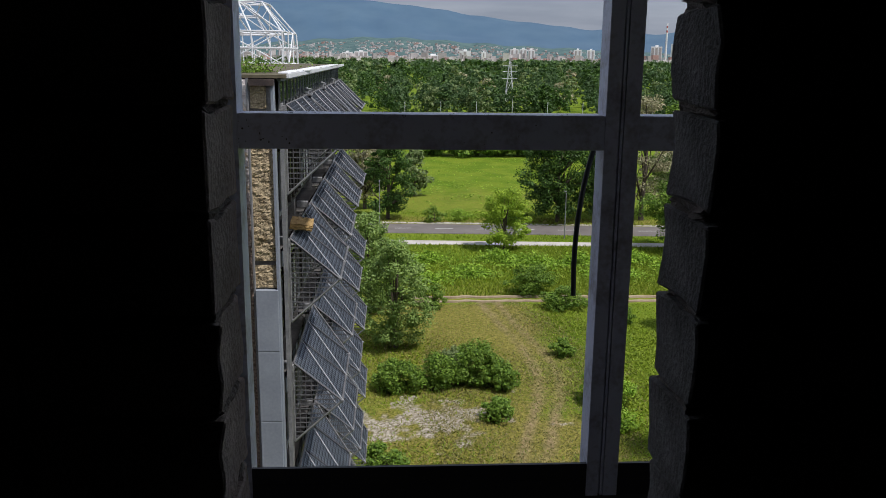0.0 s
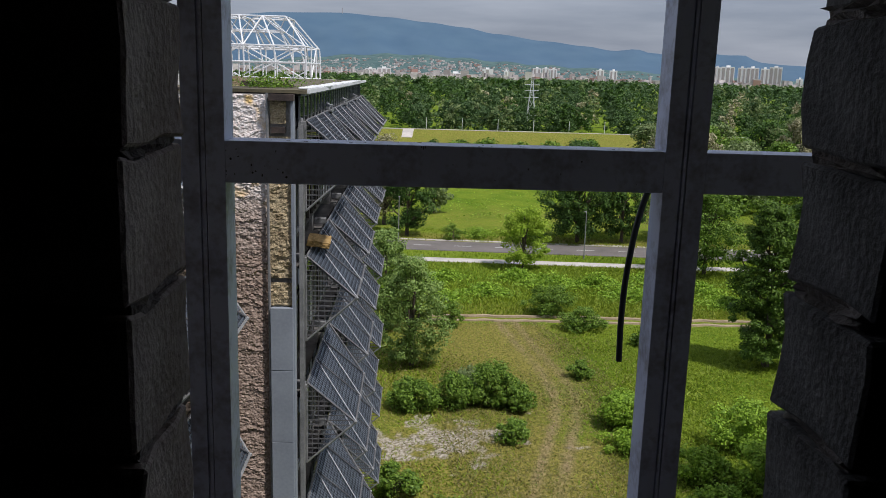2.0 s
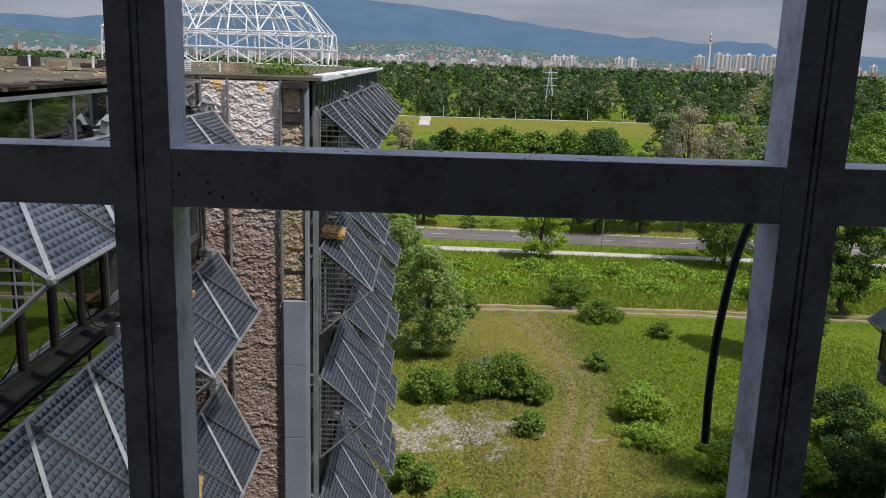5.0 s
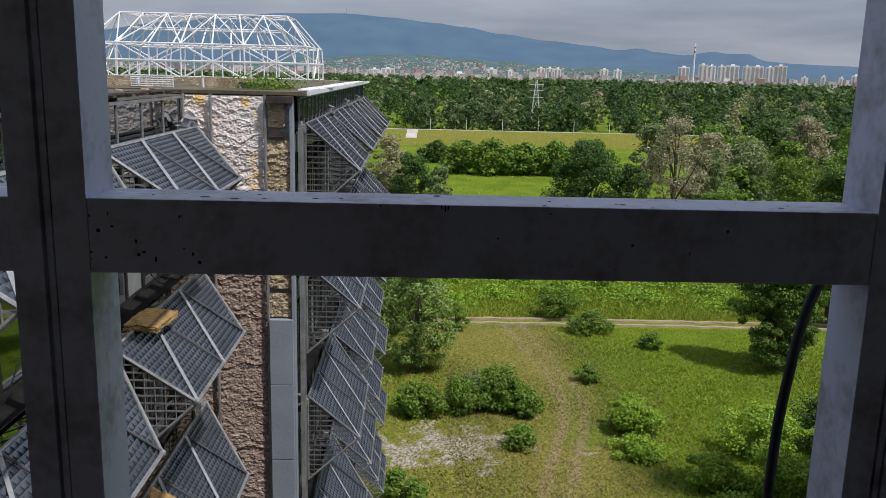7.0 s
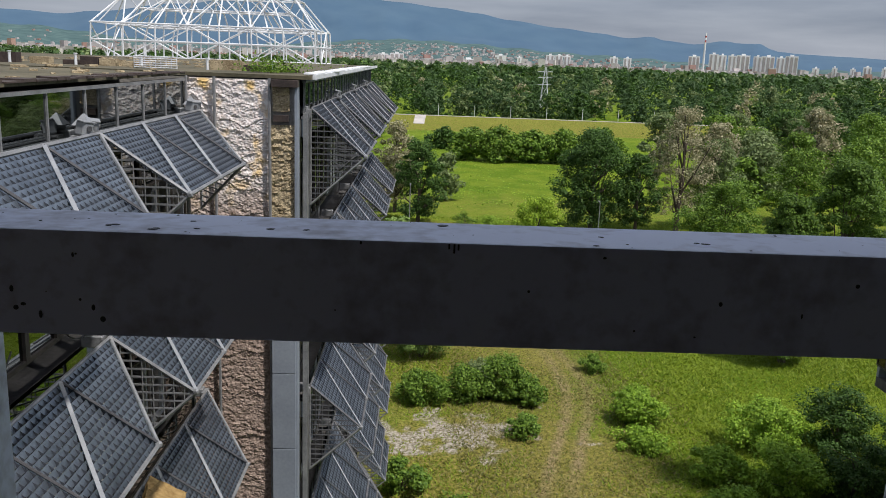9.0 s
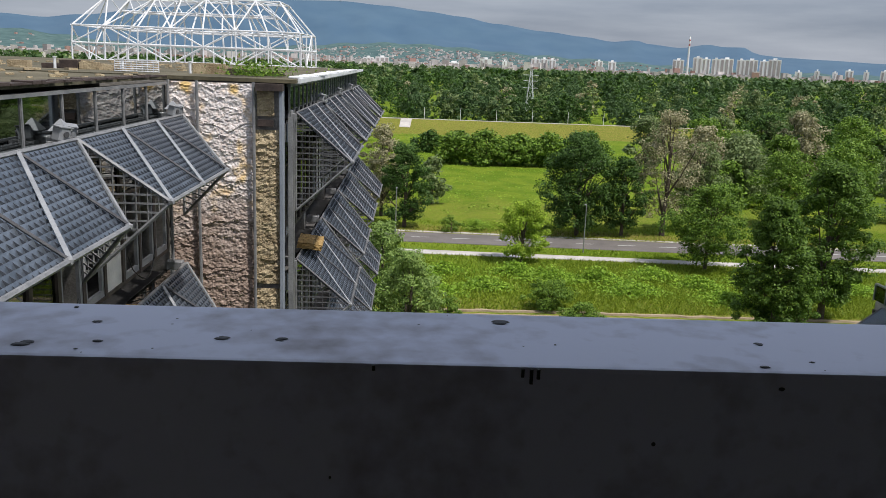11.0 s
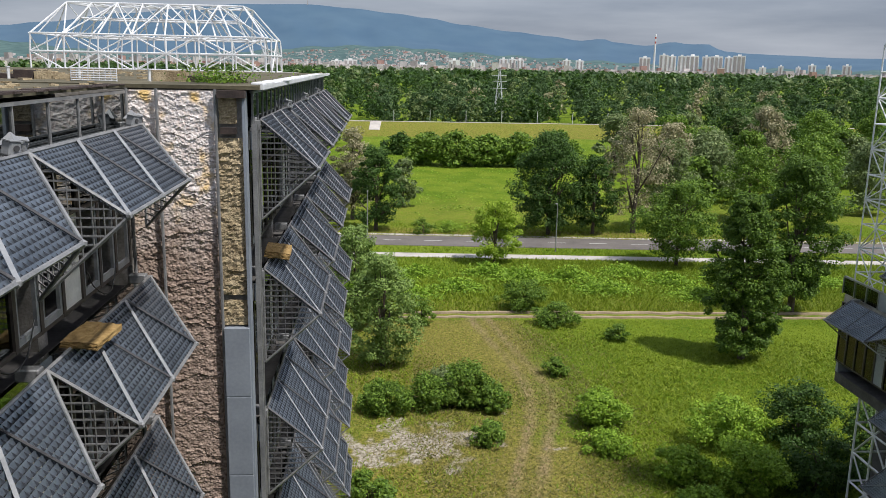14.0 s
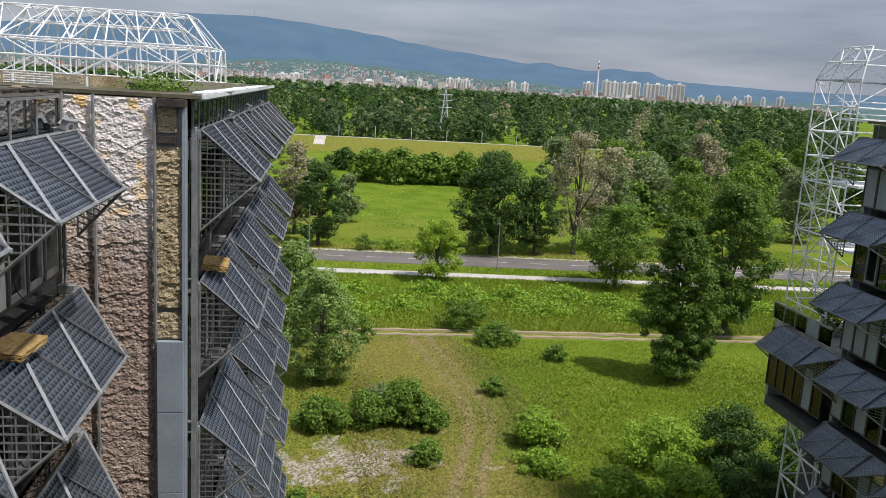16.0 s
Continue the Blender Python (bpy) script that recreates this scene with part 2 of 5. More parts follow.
def quads(name, co, material, sides=4):
    """A mesh of loose polygons from an array (n, sides, 3)."""
    n = len(co)
    me = bpy.data.meshes.new(name)
    me.vertices.add(n * sides)
    me.vertices.foreach_set("co", np.ascontiguousarray(co, dtype=np.float32).ravel())
    me.loops.add(n * sides)
    me.loops.foreach_set("vertex_index", np.arange(n * sides, dtype=np.int32))
    me.polygons.add(n)
    me.polygons.foreach_set("loop_start", np.arange(n, dtype=np.int32) * sides)
    me.update(calc_edges=True)
    me.materials.append(material)
    return me


def leaves(rng, centres, size, up=0.7, out=None):
    """Rhombic leaves at the centres, turned at random, a little towards the sky and, where given, outwards."""
    n = len(centres)
    nor = rng.normal(size=(n, 3))
    nor[:, 2] = np.abs(nor[:, 2]) + up
    if out is not None:
        nor = nor * 0.75 + out * 1.1
    nor /= np.linalg.norm(nor, axis=1)[:, None]
    a = np.cross(nor, rng.normal(size=(n, 3)))
    a /= np.linalg.norm(a, axis=1)[:, None]
    b = np.cross(nor, a)
    s = (size * rng.uniform(0.6, 1.35, n))[:, None]
    a, b = a * s * 0.62, b * s * 0.40
    return np.stack([centres - a, centres - b * 1.0 + a * 0.1, centres + a, centres + b + a * 0.1], axis=1)


def crown_points(rng, count, lo, height, width, clumps, dense=0.5, lean=0.0, taper=1.0, fat=1.0):
    """Leaf places on the outside of clumps inside a rough egg of that height and width whose foot is at z = lo, the clumps' middles, and the ways out of them."""
    tall = rng.uniform(0.0, 1.0, clumps)
    turn = rng.uniform(0, 2 * math.pi, clumps)
    egg = np.sin(math.pi * (0.14 + 0.80 * tall ** taper)) ** 0.7 * (1 + 0.22 * np.sin(turn * 2 + tall * 5))
    reach = rng.uniform(0.1, 1.0, clumps) ** dense * egg * width * 0.42
    c = np.stack([reach * np.cos(turn), reach * np.sin(turn), lo + height * (0.05 + 0.88 * tall)], axis=1)
    r = rng.uniform(0.05, 0.15, clumps) * width * fat
    pick = rng.integers(0, clumps, count)
    d = rng.normal(size=(count, 3))
    d /= np.linalg.norm(d, axis=1)[:, None]
    far_out = rng.uniform(0.35, 1.0, count) ** 0.5 + np.abs(rng.normal(size=count)) * 0.16
    p = c[pick] + d * (far_out * r[pick])[:, None] * np.array((1, 1, 0.72))
    p[:, 0] += lean * (p[:, 2] - lo)
    return p, c, d


GROUND = -23.5


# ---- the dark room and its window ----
# room surfaces carry the unlit dark in their colour
slab("floor", (-4.2, -6.2, -0.3), (4.2, 0.16, 0.0), M["plaster"], "concrete floor of the room, unlit dark put into its colour", "floor")
slab("ceiling", (-4.2, -6.2, 2.8), (4.2, 0.16, 3.3), M["plaster"], "concrete ceiling of the room, unlit dark put into its colour", "ceiling")
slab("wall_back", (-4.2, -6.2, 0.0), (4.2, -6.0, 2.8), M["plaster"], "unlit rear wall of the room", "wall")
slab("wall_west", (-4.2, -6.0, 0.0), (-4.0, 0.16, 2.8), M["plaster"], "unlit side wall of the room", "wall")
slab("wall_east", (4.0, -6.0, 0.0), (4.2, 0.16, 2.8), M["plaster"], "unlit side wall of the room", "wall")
slab("wall_below", (-4.0, 0.02, 0.0), (4.0, 0.16, 0.12), M["plaster"], "low kerb under the window, unlit dark put into its colour", "wall")

# the rest of the own wing round the room
OWN = empty("own_wing", pose(0, 0, 0), "plain concrete wing that holds the room", "building", "", "structure")
for lo, hi in (((-4.2, -14.0, GROUND), (4.2, 0.14, -0.302)), ((-4.2, -14.0, 3.302), (4.2, 0.14, 4.6)), ((-5.4, -14.0, GROUND), (-4.202, 0.14, 4.6)),
               ((4.202, -14.0, GROUND), (24.8, 0.14, 4.6)), ((-4.2, -14.0, -0.3), (4.2, -6.202, 3.3))):
    slab("wing_body", lo, hi, M["concrete"], parent=OWN)

wall_in = slab("wall_inner_west", (-4.0, -1.275, 0.0), (-0.62, -1.095, 2.8), M["mortar"], "rough block wall with a doorless gap", "wall")
wall_in2 = slab("wall_inner_east", (0.56, -1.275, 0.0), (4.0, -1.095, 2.8), M["mortar"], "rough block wall with a doorless gap", "wall")
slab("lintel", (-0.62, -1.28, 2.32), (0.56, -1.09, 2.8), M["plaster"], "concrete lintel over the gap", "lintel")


def block_mesh(seed, long, material):
    """One chipped building block, its origin at the lower near corner."""
    rng = random.Random(seed)
    bm = bmesh.new()
    box(bm, (0, 0, 0), (long, 0.2, 0.147))
    bmesh.ops.subdivide_edges(bm, edges=bm.edges[:], cuts=2, use_grid_fill=True)
    for v in bm.verts:
        k = sum((v.co.x < 0.004 or v.co.x > long - 0.004, v.co.y < 0.004 or v.co.y > 0.196, v.co.z < 0.004 or v.co.z > 0.143))
        amount = 0.002 if k < 2 else 0.006
        v.co += Vector((rng.uniform(-1, 1), rng.uniform(-1, 1), rng.uniform(-1, 1))) * amount
    bevelled(bm, 0.004)
    return mesh_of("block", bm, M[material])


# left jamb takes the colour brightened for light, right jamb the plain one
blocks = {-1: [block_mesh(i, 0.30, "lit_plastered_block") for i in range(5)], 1: [block_mesh(i, 0.30, "block") for i in range(5)]}
jitter = random.Random(4)
for row in range(14):
    z = 0.014 + row * 0.1630
    for side, wall in ((-1, wall_in), (1, wall_in2)):
        for k in range(2):
            b = new("block", blocks[side][jitter.randrange(5)])
            edge = (-0.408 if side < 0 else 0.343) + jitter.uniform(-0.005, 0.005) + side * k * 0.31
            b.matrix_basis = pose(edge - (0.30 if side < 0 else 0), -1.285 + jitter.uniform(-0.005, 0.005), z, 0, 0, jitter.uniform(-0.6, 0.6))
            b.parent = wall
            if k == 0:
                bm = bmesh.new()
                x0 = edge - 0.275 if side < 0 else edge + 0.007
                box(bm, (x0, -1.262 + jitter.uniform(0, 0.01), z + 0.143), (x0 + 0.268, -1.100, z + 0.167))
                bmesh.ops.subdivide_edges(bm, edges=bm.edges[:], cuts=3, use_grid_fill=True)
                for v in bm.verts:
                    v.co += Vector((jitter.uniform(-1, 1), jitter.uniform(-1, 1), jitter.uniform(-0.4, 0.4))) * 0.007
                part("mortar", bm, M["mortar"], wall)

window = empty("window_1", pose(0, 0, 0), "grey aluminium window frame without glass, dusty and stained", "window", "", "structure")


def profile(name, lo, hi, axis):
    """A hollow-looking frame bar: two halves with a fine groove on the room side."""
    bm = bmesh.new()
    if axis == "z":
        mid = (lo[0] + hi[0]) / 2 - 0.008
        box(bm, lo, (mid - 0.003, hi[1], hi[2]))
        box(bm, (mid + 0.003, lo[1] + 0.002, lo[2]), (mid + 0.011, hi[1] - 0.002, hi[2]))
        box(bm, (mid + 0.014, lo[1], lo[2]), hi)
        box(bm, (mid - 0.004, lo[1] + 0.012, lo[2] + 0.001), (mid + 0.016, hi[1] - 0.012, hi[2] - 0.001))
    elif name == "bottom_rail":
        box(bm, lo, (hi[0], hi[1], hi[2] - 0.058))
        box(bm, (lo[0], lo[1], hi[2] - 0.057), (hi[0], lo[1] + 0.012, hi[2]))
    else:
        box(bm, lo, hi)
        bevelled(bm, 0.003, 2)
    return part(name, bm, M["rubber" if name == "bottom_rail" else "frame"], window)


MULLIONS = (-3.06, -1.858, -0.653, 0.5525, 1.757, 2.96)
for x in MULLIONS:
    profile("mullion", (x - 0.0525, 0, 0.12), (x + 0.0525, 0.105, 2.8), "z")
for a, b in zip(MULLIONS, MULLIONS[1:]):
    profile("transom", (a + 0.053, 0.001, 1.275), (b - 0.053, 0.104, 1.38), "x")
    profile("bottom_rail", (a + 0.053, 0.001, 0.122), (b - 0.053, 0.104, 0.236), "x")
    profile("top_rail", (a + 0.053, 0.001, 2.69), (b - 0.053, 0.104, 2.798), "x")

# dirt specks and scuffs on the transom
specks = random.Random(9)
bm = bmesh.new()
for i in range(26):
    x, y, s = specks.uniform(-0.58, 0.48), specks.uniform(0.006, 0.098), specks.choice((0.0005, 0.0008, 0.0011, 0.0017))
    bmesh.ops.create_uvsphere(bm, u_segments=6, v_segments=4, radius=s,
                              matrix=Matrix.Translation((x, y, 1.3803)) @ Matrix.Diagonal((specks.uniform(0.8, 2.2), 1, 0.35, 1)))
for i in range(26):
    x, z, s = specks.uniform(-0.60, 0.48) if i > 14 else specks.uniform(-0.60, -0.44), specks.uniform(1.29, 1.372), specks.choice((0.001, 0.0015, 0.0022))
    bmesh.ops.create_uvsphere(bm, u_segments=6, v_segments=4, radius=s,
                              matrix=Matrix.Translation((x, 0.0008, z)) @ Matrix.Diagonal((specks.uniform(0.7, 1.6), 0.3, specks.uniform(0.7, 2), 1)))
for i in range(9):
    x, y, s = specks.uniform(-0.50, 0.40), specks.uniform(0.01, 0.095), specks.uniform(0.0016, 0.0034)
    for k in range(4):
        bmesh.ops.create_uvsphere(bm, u_segments=7, v_segments=4, radius=s * specks.uniform(0.4, 1),
                                  matrix=Matrix.Translation((x + specks.uniform(-1, 1) * s, y + specks.uniform(-1, 1) * s, 1.3803)) @ Matrix.Diagonal((specks.uniform(0.8, 2.0), 1, 0.25, 1)))
for x, long in ((-0.115, 0.005), (-0.110, 0.009), (-0.106, 0.006), (-0.20, 0.003)):
    box(bm, (x, -0.0006, 1.379 - long), (x + 0.0018, 0.0012, 1.379))
part("dirt_specks", bm, M["rubber"], window, "dark dirt specks on the frame")

curve = bpy.data.curves.new("hanging_cable", "CURVE")
curve.dimensions, curve.bevel_depth, curve.bevel_resolution = "3D", 0.0085, 3
sp = curve.splines.new("BEZIER")
CABLE = ((0.505, 0.10, 1.30), (0.494, 0.145, 1.23), (0.466, 0.150, 1.06), (0.457, 0.150, 0.90), (0.459, 0.148, 0.775))
sp.bezier_points.add(len(CABLE) - 1)
for p, c in zip(sp.bezier_points, CABLE):
    p.co, p.handle_left_type, p.handle_right_type = c, "AUTO", "AUTO"
curve.use_fill_caps = True
curve.materials.append(M["rubber"])
tagged(new("hanging_cable", curve), "black rubber cable hanging outside from the window frame", "cable")


# ---- louvred sun shades ----
def sunshade(u, out, drop, foot, label, group, strip_w=0.055, tube="tube", thin=0.85, lean=0.62):
    """One shade: a sloping trapezoid of louvres on three top and two bottom bays, closed at both ends by lattices.
    Its origin is the near end of the top edge; it stands out along +x and runs along +y."""
    e = empty("sunshade", pose(0, 0, 0), label, "sunshade", group)
    run = math.hypot(out, drop)
    tops = [Vector((0, k * u, 0)) for k in range(4)]
    tips = [Vector((out, k * u, -drop)) for k in range(3)]
    down, lift = (tips[0] - tops[0]).normalized(), Vector((drop, 0, out)) / run
    n = 15
    for i in range(n):
        f = (i + 0.5) / n
        c = down * (run * f)
        bm = bmesh.new()
        tilt = (down - lift * lean).normalized()
        m = Matrix((tilt, Vector((0, 1, 0)), tilt.cross(Vector((0, 1, 0))))).transposed().to_4x4()
        box(bm, (-0.052, 0.03, -0.002), (0.052, 3 * u - u * f - 0.03, 0.002), Matrix.Translation(c) @ m)
        part("slat", bm, M["slat"], e)
    bm = bmesh.new()
    y = 0.1
    while y < 3 * u:
        f = min(1.0, (3 * u - y) / u) if y > 2 * u else 1.0
        if f > 0.1:
            a = Vector((0, y, 0)) + down * 0.03 - lift * 0.012
            bar(bm, a, Vector((0, y, 0)) + down * (run * f - 0.03) - lift * 0.012, 0.005, 0.06)
        y += 0.14
    tagged(part("louvre_grid", bm, M["fin"], e), kind="stuff")
    for name, p, q, r, m in (("top_tube", tops[0], tops[3], 0.035, "tube"), ("bottom_tube", tips[0], tips[2], 0.04, "tube"),
                             ("side_tube", tops[0], tips[0], 0.035, "tube"), ("side_tube", tops[3], tips[2], 0.035, "tube")):
        bm = bmesh.new()
        rod(bm, p + lift * 0.03, q + lift * 0.03, r * thin)
        part(name, bm, M[tube], e)
    for k in (1, 2):
        bm = bmesh.new()
        rod(bm, tops[k] + lift * 0.05, tips[k] + lift * 0.05, 0.022)
        part("cross_bar", bm, M["dark_bar"], e)
        bm = bmesh.new()
        bar(bm, tops[k] + lift * 0.055, tips[k - 1] + lift * 0.055, strip_w, 0.02)
        part("pale_strip", bm, M["strip"], e)
    for tip in tips:
        bm = bmesh.new()
        bmesh.ops.create_icosphere(bm, subdivisions=1, radius=0.06, matrix=Matrix.Translation(tip + lift * 0.03))
        part("node_joint", bm, M["tube"], e)
    for y0, dy in ((0.0, 0.0), (3 * u, -u)):
        bm = bmesh.new()

        def at(a, z):
            return Vector((out * a, y0 + dy * a, z))

        def reach(z):
            return -z / drop if z > -drop else (foot + z) / (foot - drop)

        z = -0.1
        while z > -foot + 0.05:
            if reach(z) > 0.05:
                bar(bm, at(0.01, z), at(reach(z) - 0.02, z), 0.012, 0.028)
            z -= 0.135
        for i in range(1, 8):
            a = i / 8
            bar(bm, at(a, -drop * a), at(a, -foot + (foot - drop) * a), 0.010, 0.024)
        part("end_lattice", bm, M[tube], e)
        bm = bmesh.new()
        rod(bm, at(0, 0), at(0, -foot), 0.03)
        part("end_post", bm, M["tube"], e)
        bm = bmesh.new()
        rod(bm, at(1, -drop), at(0, -foot), 0.032)
        part("end_strut", bm, M["tube"], e)
        bm = bmesh.new()
        box(bm, (-0.42, y0 - 0.11, -0.13), (-0.06, y0 + 0.11, 0.07))
        bevelled(bm, 0.02)
        box(bm, (-0.09, y0 - 0.16, -0.20), (0.03, y0 + 0.16, 0.0))
        part("bracket", bm, M["tube"], e)
    return e


def place_rows(first, xs, z0, storey, spans, turn=0):
    """Copies of a shade: spans give, row by row, the places along the facade."""
    for row, ys in enumerate(spans):
        for y in ys:
            copy_thing(first, pose(xs, y, z0 - storey * row, 0, 0, turn))


LABEL = "grey aluminium louvred sunshade with lattice ends, dusty, fixed to the facade"
near_shade = sunshade(1.933, 1.35, 0.90, 2.15, LABEL, "sunshades of the near wing")
near_shade.matrix_basis = pose(-5.15, 12.25, 0.21)
place_rows(near_shade, -5.15, 0.21, 3.27, [[6.45, 0.65]] + [[12.25, 6.45, 0.65]] * 6)
far_shade = sunshade(1.85, 1.295, 1.105, 2.27, LABEL, "sunshades of the far wing", 0.03, "dark_lattice", 0.75, 0.2)
far_shade.matrix_basis = pose(-2.88, 19.28, 0.27)
place_rows(far_shade, -2.88, 0.27, 3.46, [[24.83, 30.38, 35.93]] + [[19.28, 24.83, 30.38, 35.93]] * 6)
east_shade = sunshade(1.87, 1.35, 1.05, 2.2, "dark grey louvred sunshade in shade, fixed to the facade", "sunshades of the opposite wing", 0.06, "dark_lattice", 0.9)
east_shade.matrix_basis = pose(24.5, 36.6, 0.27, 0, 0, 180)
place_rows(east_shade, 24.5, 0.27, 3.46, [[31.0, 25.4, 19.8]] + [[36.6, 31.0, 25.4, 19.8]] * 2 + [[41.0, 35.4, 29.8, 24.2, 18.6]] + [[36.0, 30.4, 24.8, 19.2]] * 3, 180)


# ---- facades behind the shades ----
def facade_window(w, high, group, kind_seed, gloss=0.35):
    """A window unit: dark frame with a small upper and a tall lower light. Origin at its lower near corner, facing +x, running along +y."""
    rng = random.Random(kind_seed)
    e = empty("facade_window", pose(0, 0, 0), ("dark brown framed window with dusty panes", "dark brown framed window with a white infill panel, greyed on the shaded wing",
                                               "dark brown framed window with a missing pane")[kind_seed % 3], "window", group)
    bm = bmesh.new()
    t, split = 0.06, high * 0.66
    for lo, hi in (((-0.05, 0.0, 0), (0.05, t, high)), ((-0.05, w - t, 0), (0.05, w, high)), ((-0.047, t, 0), (0.047, w - t, t)),
                   ((-0.047, t, high - t), (0.047, w - t, high)), ((-0.047, t, split), (0.047, w - t, split + t))):
        box(bm, lo, hi)
    part("window_frame", bm, M["brown"], e)
    for z0, z1, upper in ((t, split, False), (split + t, high - t, True)):
        choice = rng.random()
        if kind_seed % 3 == 1 and not upper:
            bm = bmesh.new()
            box(bm, (-0.015, t, z0), (0.012, w - t, z1))
            # low gloss marks the shaded wing: its white panels are greyed for shade
            part("infill_panel", bm, M["white_panel" if gloss > 0.2 else "grey_panel"], e)
        elif kind_seed % 3 == 2 and not upper:
            bm = bmesh.new()
            for lo, hi in (((-0.03, t, z0), (0.03, t + 0.09, z1)), ((-0.03, w - t - 0.09, z0), (0.03, w - t, z1)), ((-0.03, t + 0.09, z0), (0.03, w - t - 0.09, z0 + 0.12))):
                box(bm, lo, hi)
            part("sash", bm, M["strip"], e, "pale inner sash without glass")
        else:
            bm = bmesh.new()
            box(bm, (-0.004, t, z0), (0.004, w - t, z1))
            ob = part("pane", bm, M["mirror_glass" if choice < gloss else "glass"], e)
            ob.visible_shadow = False
    return e


def facade(x, y0, y1, tops, storey, w, group, turn, seed, odds=(3, 2, 3, 2, 1, 3), gloss=0.35):
    """Window units between slab edges, row by row."""
    rng = random.Random(seed)
    kinds = {}
    for row, z in enumerate(tops):
        count = round((y1 - y0) / w)
        for i in range(count):
            k = rng.choices(range(6), odds)[0]
            m = pose(x, y0 + i * w if turn == 0 else y0 + (i + 1) * w, z - storey + 0.30, 0, 0, turn)
            if k in kinds:
                copy_thing(kinds[k], m)
            else:
                kinds[k] = facade_window(w, storey - 0.75, group, k, gloss)
                kinds[k].matrix_basis = m


def wing(name, x_face, x_back, y0, y1, roof, storey, floors, label, sign):
    """A wing: storey slabs, spandrels, a core set back from the facade with the dark of unlit rooms in its colour, the
    foot in the ground.
    """
    e = empty(name, pose(0, 0, 0), label, "building", "", "structure")
    inner = x_face - sign * 3.2
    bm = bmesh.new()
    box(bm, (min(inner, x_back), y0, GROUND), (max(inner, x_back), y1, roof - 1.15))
    part("core", bm, M["unlit_dark"], e)
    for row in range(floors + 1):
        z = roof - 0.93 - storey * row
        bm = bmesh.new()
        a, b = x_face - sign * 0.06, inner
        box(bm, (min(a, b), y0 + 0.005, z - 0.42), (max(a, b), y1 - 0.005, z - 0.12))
        part("floor_slab", bm, M["unlit_dark"], e)
        bm = bmesh.new()
        a, b = x_face + sign * 0.03, x_face - sign * 0.05
        box(bm, (min(a, b), y0, z - 0.42), (max(a, b), y1, z + 0.0))
        part("spandrel", bm, M["mirror_glass" if sign > 0 else "rust_and_shade"], e)
    for y in np.arange(y0 + 0.1, y1, 5.6):
        bm = bmesh.new()
        a, b = x_face - sign * 0.35, x_face - sign * 0.75
        box(bm, (min(a, b), y, GROUND), (max(a, b), y + 0.4, roof - 1.3))
        part("column", bm, M["concrete"], e)
    return e


def glass_attic(parent_wing, x, y0, y1, z0, z1, step, sign, pane="mirror_glass"):
    """The band of reflecting panes under the roof edge."""
    y = y0
    while y < y1 - 0.05:
        bm = bmesh.new()
        box(bm, (x - 0.006, y + 0.02, z0), (x + 0.006, min(y + step, y1) - 0.02, z1))
        part("attic_pane", bm, M[pane], parent_wing)
        bm = bmesh.new()
        box(bm, (x - 0.02, y - 0.018, z0), (x + 0.03, y + 0.018, z1))
        part("attic_mullion", bm, M["tube"], parent_wing)
        y += step
    for za, zb, m in ((z0 - 0.07, z0, "tube"), (z1, z1 + 0.055, "tube")):
        bm = bmesh.new()
        box(bm, (x - 0.06, y0, za), (x + 0.05, y1, zb))
        part("attic_rail", bm, M[m], parent_wing)
    # back sheet coloured as the unlit space behind the panes
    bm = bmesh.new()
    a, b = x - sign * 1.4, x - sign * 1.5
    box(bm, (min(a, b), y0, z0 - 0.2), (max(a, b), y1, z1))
    part("attic_back", bm, M["unlit_dark"], parent_wing)


west = wing("near_wing", -5.55, -16.0, -3.0, 18.36, 1.0, 3.27, 7, "near wing of an abandoned concrete building with louvred shades", 1)
glass_attic(west, -5.55, 0.36, 18.3, 0.10, 0.86, 1.38, 1)
facade(-5.55, 0.6, 18.2, [0.21 - 3.27 * k for k in range(7)], 3.27, 0.9667, "windows of the near wing", 0, 2)
far = wing("far_wing", -3.0, -16.0, 18.78, 41.6, 1.0, 3.46, 7, "far wing of an abandoned concrete building with louvred shades", 1)
glass_attic(far, -2.98, 18.9, 41.5, 0.13, 0.88, 0.80, 1)
facade(-3.3, 19.3, 41.4, [0.27 - 3.46 * k for k in range(7)], 3.46, 0.925, "windows of the far wing", 0, 3)

slab("ledge", (-5.53, 0.4, 0.125), (-5.20, 18.2, 0.165), M["tube"], parent=west)
for x, z in ((-5.42, 0.185), (-5.33, 0.19), (-5.25, 0.185)):
    bm = bmesh.new()
    rod(bm, (x, 0.4, z), (x, 18.2, z), 0.018)
    part("ledge_pipe", bm, M["tube"], west)

# roof sheets with a rusty and a pale edge
for nm, lo, hi in (("roof_near", (-30.0, -3.0, 0.985), (-5.50, 18.30, 1.03)), ("roof_far", (-30.0, 18.42, 0.97), (-2.75, 41.8, 1.05))):
    slab(nm, lo, hi, M["roof"], "flat roof with weathered gravel and moss", "roof")
ragged = random.Random(40)
bm = bmesh.new()
y = 0.0
while y < 18.2:
    step = ragged.uniform(0.12, 0.5)
    box(bm, (-5.70 - ragged.uniform(0, 0.3), y, 1.032), (-5.47 + ragged.uniform(-0.05, 0.03), min(18.25, y + step), 1.045 + ragged.uniform(0.0, 0.035)))
    y += step + 0.003
tagged(part("roof_edge", bm, M["rust_and_shade"]), "ragged black roofing felt along the roof edge", "roof edge", "", "structure")
slab("roof_edge_far", (-2.746, 18.6, 0.97), (-2.68, 41.8, 1.07), M["white_tube"], "pale metal edge along the roof", "roof edge")

